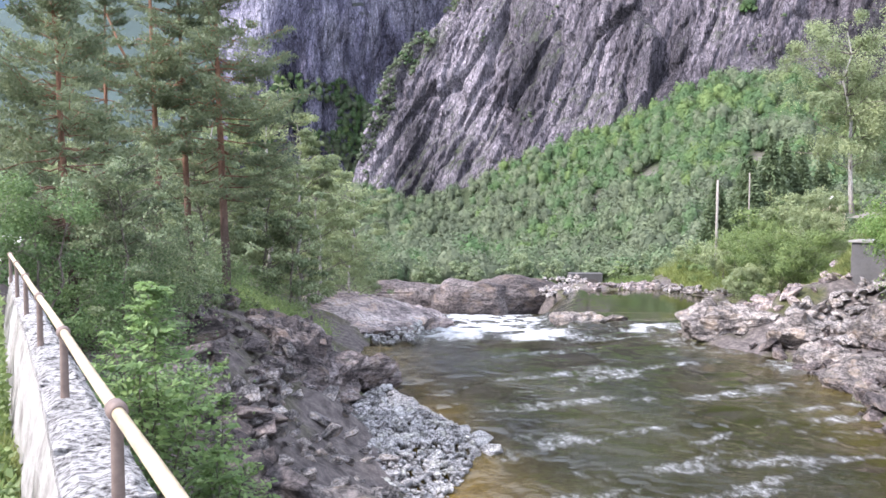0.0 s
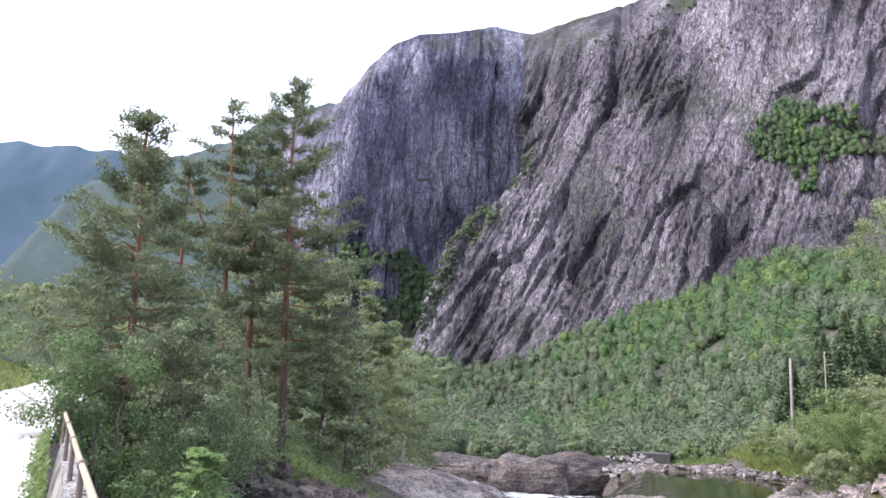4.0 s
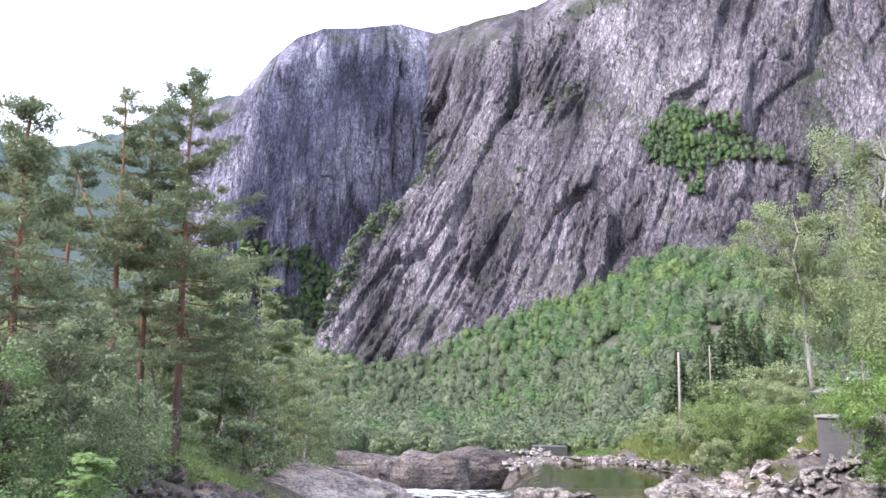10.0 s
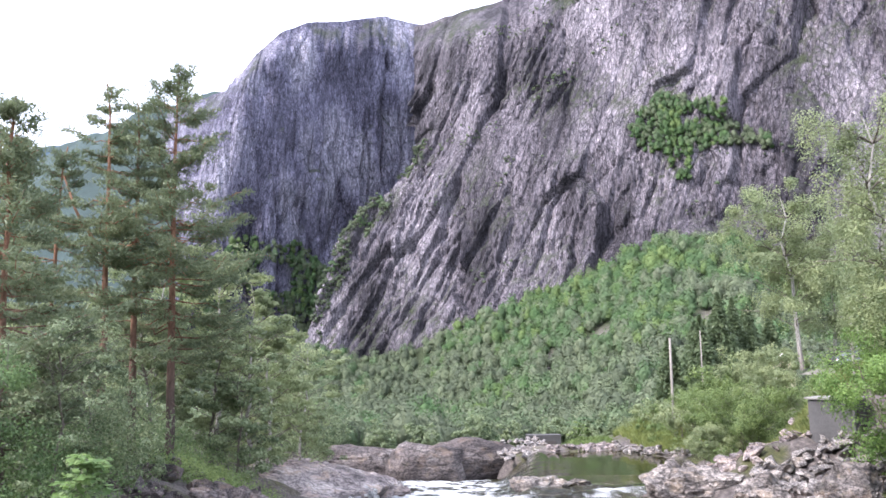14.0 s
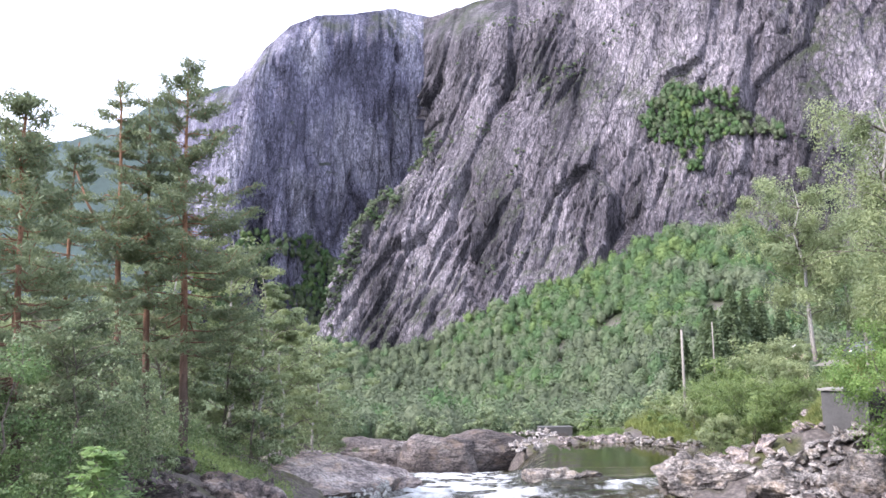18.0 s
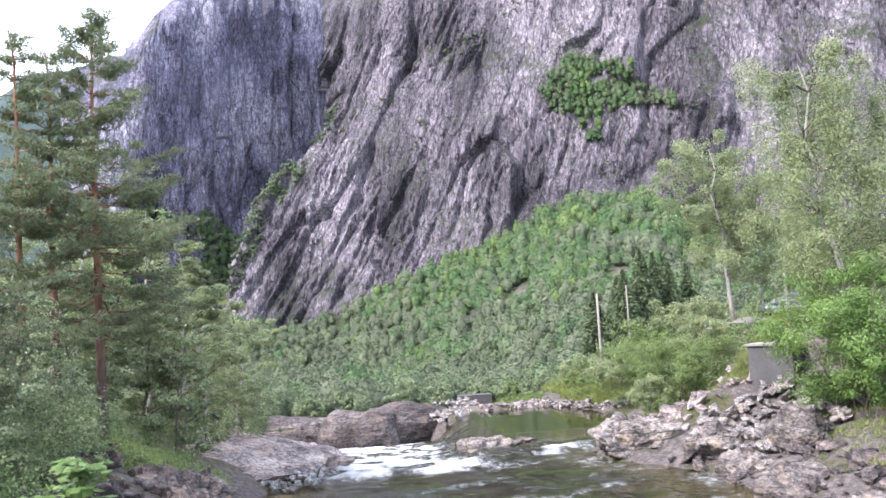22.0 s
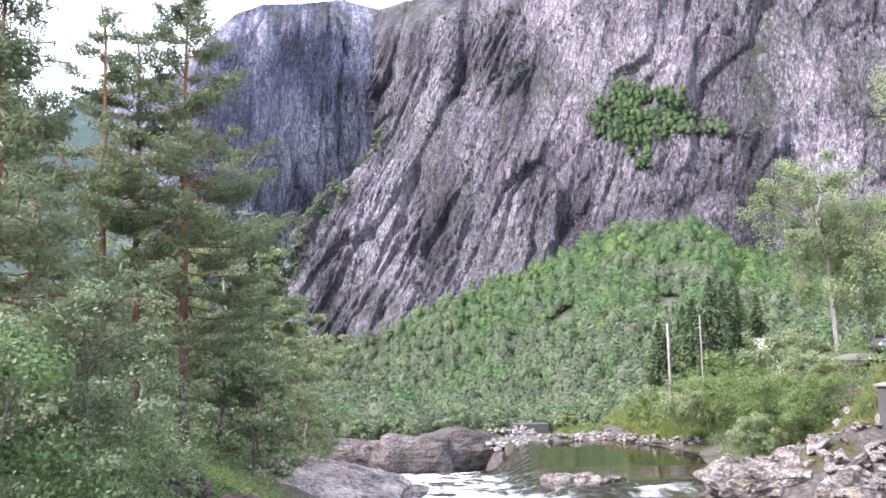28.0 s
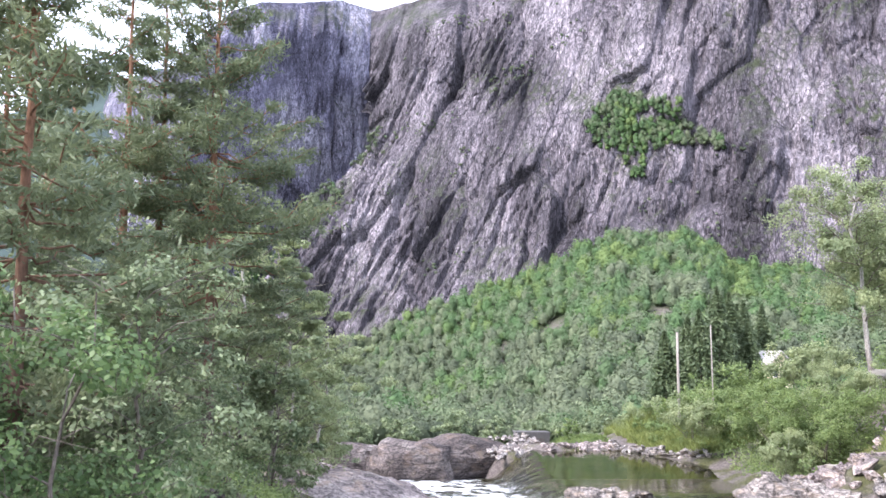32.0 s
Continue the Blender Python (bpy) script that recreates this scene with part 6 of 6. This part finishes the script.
# ---- vehicles ----
PAINT = {"silver": plain("silver_car_paint", (0.2, 0.21, 0.225), 0.25, 0.6, 0.03), "white": plain("grey_van_paint", (0.25, 0.26, 0.27), 0.3, 0.3, 0.04)}
GLASS, TYRE, RIM = plain("dark_car_glass", (0.02, 0.025, 0.03), 0.05, 0, 0.1), plain("tyre_rubber", (0.02, 0.02, 0.02), 0.8), plain("alloy_rim", (0.5, 0.5, 0.52), 0.3, 0.8)
RED, LENS = plain("red_tail_lens", (0.35, 0.02, 0.02), 0.2), plain("headlight_lens", (0.7, 0.72, 0.75), 0.1)


def loft(sections, half):
    """A body shell from (x, z low, z high, half width low, half width high) sections along its length."""
    rings = []
    for x, zl, zh, wl, wh in sections:
        zm = zl + (zh - zl) * 0.55
        rings.append([(x, -wl, zl), (x, -wl * 1.02, zm), (x, -wh, zh - 0.05), (x, -wh * 0.85, zh), (x, wh * 0.85, zh), (x, wh, zh - 0.05), (x, wl * 1.02, zm), (x, wl, zl)])
    v = np.array(rings).reshape(-1, 3)
    n, k = len(sections), 8
    f = [[i * k + j, i * k + (j + 1) % k, (i + 1) * k + (j + 1) % k, (i + 1) * k + j] for i in range(n - 1) for j in range(k)]
    bm = bmesh.new()
    vs = [bm.verts.new(p) for p in v]
    for q in f:
        bm.faces.new([vs[i] for i in q])
    bm.faces.new([vs[j] for j in range(k)][::-1])
    bm.faces.new([vs[(n - 1) * k + j] for j in range(k)])
    bmesh.ops.recalc_face_normals(bm, faces=bm.faces)
    bmesh.ops.bevel(bm, geom=[e for e in bm.edges], offset=0.02, segments=1, affect="EDGES")
    return bm


def vehicle(name, label, m, paint, ln, ht, wd, van=False):
    root = thing(name, label, "van" if van else "car", "parked vehicles", at=m)
    h, w = ln / 2, wd / 2
    belt = ht * 0.58
    if van:
        body = [(-h, 0.35, ht * 0.9, w * 0.95, w * 0.85), (-h + 0.1, 0.28, ht, w, w * 0.88), (h * 0.35, 0.25, ht, w, w * 0.88), (h * 0.62, 0.25, ht * 0.66, w, w * 0.9), (h * 0.95, 0.28, ht * 0.5, w * 0.95, w * 0.9), (h, 0.35, ht * 0.42, w * 0.85, w * 0.8)]
    else:
        body = [(-h, 0.4, belt * 0.92, w * 0.86, w * 0.8), (-h + 0.15, 0.25, belt, w * 0.97, w * 0.92), (-h * 0.3, 0.22, belt, w, w * 0.95), (h * 0.35, 0.22, belt * 0.98, w, w * 0.95), (h * 0.8, 0.25, belt * 0.86, w * 0.96, w * 0.9), (h, 0.35, belt * 0.7, w * 0.82, w * 0.75)]
    part("body", loft(body, h), paint, root)
    if not van:
        part("cabin", loft([(-h + 0.12, belt - 0.06, belt + 0.08, w * 0.85, w * 0.78), (-h * 0.55, belt - 0.06, ht * 0.97, w * 0.88, w * 0.7), (-h * 0.05, belt - 0.06, ht, w * 0.9, w * 0.72), (h * 0.2, belt - 0.06, ht * 0.93, w * 0.9, w * 0.72), (h * 0.5, belt - 0.06, belt + 0.03, w * 0.86, w * 0.8)], h), paint, root)
        for sgn in (-1, 1):
            for x0, x1 in ((-h * 0.62, -h * 0.08), (-h * 0.04, h * 0.3)):
                bm = bmesh.new()
                q = [bm.verts.new(c) for c in ((x0 - 0.12, sgn * w * 0.895, belt + 0.04), (x1 + 0.1, sgn * w * 0.895, belt + 0.04), (x1 - 0.1, sgn * w * 0.765, ht * 0.93), (x0 + 0.08, sgn * w * 0.765, ht * 0.93))]
                bm.faces.new(q)
                bmesh.ops.solidify(bm, geom=bm.faces[:], thickness=0.03)
                part("side_window", bm, GLASS, root)
        part("rear_window", box_bm(0.05, wd * 0.68, 0.42, (-h * 0.78, 0, (belt + ht) / 2 + 0.02), 0.01), GLASS, root)
        part("windscreen", box_bm(0.05, wd * 0.7, 0.42, (h * 0.36, 0, (belt + ht) / 2), 0.01), GLASS, root)
    else:
        part("windscreen", box_bm(0.06, wd * 0.76, 0.62, (h * 0.5, 0, ht * 0.8), 0.01), GLASS, root)
        part("rear_window", box_bm(0.05, wd * 0.7, 0.55, (-h + 0.03, 0, ht * 0.75), 0.02), GLASS, root)
        for sgn in (-1, 1):
            part("side_window", box_bm(1.0, 0.04, 0.5, (h * 0.15, sgn * w * 0.96, ht * 0.72), 0.01), GLASS, root)
    for sx in (-h * 0.62, h * 0.64):
        for sgn in (-1, 1):
            wh = new("wheel")
            wh.parent = root
            wh.location = (sx, sgn * (w - 0.1), 0.31)
            ring = [[0, sgn * -0.1, 0], [0, sgn * -0.09, 0], [0, sgn * 0.09, 0], [0, sgn * 0.11, 0]]
            part("tyre", np_mesh("tyre", *tube_np(ring, [0.22, 0.31, 0.31, 0.22], 20), True), TYRE, wh)
            part("rim", np_mesh("rim", *tube_np([[0, sgn * 0.06, 0], [0, sgn * 0.1, 0], [0, sgn * 0.115, 0]], [0.21, 0.2, 0.02], 16), True), RIM, wh)
    for sgn in (-1, 1):
        part("tail_light", box_bm(0.08, 0.26, 0.16, (-h + 0.05, sgn * w * 0.68, belt * 0.85), 0.02), RED, root)
        part("headlight", box_bm(0.12, 0.3, 0.14, (h - 0.1, sgn * w * 0.62, belt * 0.74), 0.02), LENS, root)
        part("mirror", box_bm(0.14, 0.16, 0.12, (h * 0.28, sgn * (w + 0.06), belt + 0.08), 0.03), paint, root)
    part("bumper", box_bm(0.16, wd * 0.9, 0.2, (-h + 0.02, 0, 0.42), 0.04), TYRE, root)


PARK = plain("gravel", (0.2, 0.185, 0.155), 0.95, 0, 0.25, 20, 0.03)
vehicle("car", "dark silver hatchback car parked on the gravel", Matrix.Translation((36.0, 60.9, 1.12)) @ Matrix.Rotation(radians(-8), 4, "Z"), PAINT["silver"], 4.3, 1.5, 1.78)
vehicle("van", "pale grey van with a dark rear window parked behind the car", Matrix.Translation((40.4, 64.8, 1.15)) @ Matrix.Rotation(radians(20), 4, "Z"), PAINT["white"], 4.6, 1.95, 1.9, True)
gxs, gys = np.meshgrid(np.linspace(35.2, 48, 40), np.linspace(57.6, 70, 40), indexing="ij")
thing("parking_gravel", "level pale gravel parking place", "gravel", kind="structure", me=np_mesh("parking_gravel", np.stack([gxs, gys, 1.08 - 0.5 * smooth(1.5, 0, np.minimum(np.minimum(gxs - 35.2, 48 - gxs), np.minimum(gys - 57.6, 70 - gys))) + (fbm(gxs, gys, 0.0, 3, 8) - 0.5) * 0.06], -1).reshape(-1, 3), grid_faces(40, 40), True), mat=PARK)

# ---- green patches on the rock wall ----
def wall_spots(n, box, seed, wall, shape=None, sink=2.0):
    rng = np.random.RandomState(seed)
    x, z = rng.uniform(box[0], box[1], n), rng.uniform(box[2], box[3], n)
    if shape is not None:
        k = shape(x, z)
        x, z = x[k], z[k]
    y = wall(x, z)
    k = y < 1e8
    return np.c_[x, y - sink, z][k]


def ledge_shape(x, z):
    top = np.interp(x, (224, 238, 263, 290, 310, 336), (240, 266, 282, 268, 241, 212))
    low = np.interp(x, (224, 246, 258, 264, 274, 280, 300, 336), (234, 222, 220, 184, 184, 218, 214, 202))
    ragged = 22 * (fbm(x * 0.07, z * 0.07, 0.0, 3, 91) - 0.5)
    thin = fbm(x * 0.06, z * 0.06, 0.0, 3, 92) > np.interp(x, (224, 240, 255, 290, 320), (0.5, 0.4, 0.3, 0.4, 0.5))
    return (z < top + ragged) & (z > low + ragged) & thin


def strip(x, z, x0, z0, x1, z1, wide):
    """True beside a slanting ledge."""
    t = np.clip(((x - x0) * (x1 - x0) + (z - z0) * (z1 - z0)) / ((x1 - x0) ** 2 + (z1 - z0) ** 2), 0, 1)
    return np.hypot(x - x0 - t * (x1 - x0), z - z0 - t * (z1 - z0)) < wide


LEDGE = wall_spots(2600, (222, 340, 176, 285), 71, near_wall_y, ledge_shape)
GULLY = wall_spots(4000, (-175, 30, 30, 310), 72, near_wall_y, lambda x, z: (abs(x - np.interp(z, (60, 118, 166, 216, 260, 292), (-140, -112, -90, -54, -24, 4))) < np.interp(z, (60, 200, 292), (16, 22, 14))) & (vnoise(x * 0.05, z * 0.04, 0.0, 4) > 0.36))
BELTS = ((55, 290, 100, 300, 9), (150, 330, 235, 375, 10), (85, 430, 200, 465, 14), (150, 395, 170, 440, 9), (110, 310, 150, 340, 7), (100, 220, 118, 260, 6), (15, 255, 40, 300, 7), (300, 205, 345, 195, 6), (300, 120, 345, 128, 6), (270, 150, 290, 172, 6), (60, 95, 110, 110, 8), (372, 200, 395, 215, 6))
SCRUB = wall_spots(5200, (0, 420, 80, 480), 73, near_wall_y, lambda x, z: np.any([strip(x, z, *q) for q in BELTS], axis=0) & (vnoise(x * 0.07, z * 0.07, 0.0, 6) > 0.45), 0.8)
TUFTS = wall_spots(900, (-60, 420, 90, 490), 78, near_wall_y, lambda x, z: vnoise(x * 0.03 + z * 0.01, z * 0.02, 0.0, 6) > 0.72, 0.6)
FOOT = wall_spots(2600, (-400, -20, 40, 260), 79, far_wall_y, lambda x, z: (vnoise(x * 0.02, z * 0.02, 0.0, 8) > 0.4) & (z < np.interp(x, (-400, -280, -150, -20), (170, 225, 245, 320)) - 60 * hash3((x * 7).astype(np.int64), (z * 7).astype(np.int64), 0, 3)), 3.0)
for nm, lab, sp, r, sd, tn, forms in (("foot_wood", "dark green trees climbing the foot of the far rock wall", FOOT, (3.4, 6.4), 77, 0.6, FORMS), ("ledge_wood", "dense green birches on a ledge of the rock wall", LEDGE, (1.5, 3.6), 74, 0.62, LOW_FORMS),
                               ("gully_wood", "scattered green trees along the gully", GULLY, (1.5, 3.2), 75, 0.3, SMALL_FORMS), ("cliff_scrub", "thin green scrub on ledges of the rock", SCRUB, (1.0, 2.4), 76, 0.25, SMALL_FORMS), ("cliff_tufts", "small green tufts in cracks of the rock", TUFTS, (0.9, 2.0), 70, 0.3, SMALL_FORMS)):
    q = np.random.RandomState(sd)
    wood(nm, lab, "trees", [(sp + q.uniform(-1, 1, (len(sp), 3)) * (0, r[0], 0), q.uniform(*r, len(sp)), forms, sd, np.clip(tn + 1.1 * (fbm(sp[:, 0] * 0.06, sp[:, 2] * 0.04, 0.0, 3, 5) - 0.5) + q.normal(size=len(sp)) * 0.15, 0, 1))], FOREST)

# ---- distant mountains ----
def ridge(name, label, pts, seed, mat, depth=500):
    p = np.array(pts, float)
    u = np.linspace(0, 1, 140)
    k = np.linspace(0, 1, len(p))
    x, y, h = (np.interp(u, k, p[:, i]) for i in range(3))
    v = np.linspace(0, 1, 30)
    X = x[:, None] + 0 * v
    Y = y[:, None] + v[None] * depth
    Z = -60 + (h[:, None] + 60) * v[None] ** 0.8 + (fbm(X * 0.004, Y * 0.004, 0.0, 5, seed) - 0.5) * 160 * v[None]
    return thing(name, label, "mountain", kind="structure", me=np_mesh(name, np.stack([X, Y, Z], -1).reshape(-1, 3), grid_faces(140, 30), True), mat=mat)


# distance haze is mixed into this base colour; the air itself is clear
HAZE = plain("haze_blue_mountain", (0.062, 0.098, 0.128), 1.0, 0, 0.12, 0.02, 2.0)
# hillside green shifted towards blue to stand for haze
HAZED_WOOD = plain("hazed_wooded_hillside", (0.042, 0.064, 0.06), 1.0, 0, 0.3, 0.08, 2.0)
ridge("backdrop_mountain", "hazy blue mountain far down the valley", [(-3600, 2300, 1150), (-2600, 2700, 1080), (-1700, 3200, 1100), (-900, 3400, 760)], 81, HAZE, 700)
ridge("backdrop_hill", "haze-tinted wooded hillside left of the rock wall", [(-1500, 1300, 60), (-1250, 1300, 180), (-1060, 1300, 440), (-853, 1300, 458), (-747, 1300, 515), (-672, 1300, 545), (-571, 1300, 585), (-476, 1300, 630), (-300, 1300, 640)], 82, HAZED_WOOD, 400)
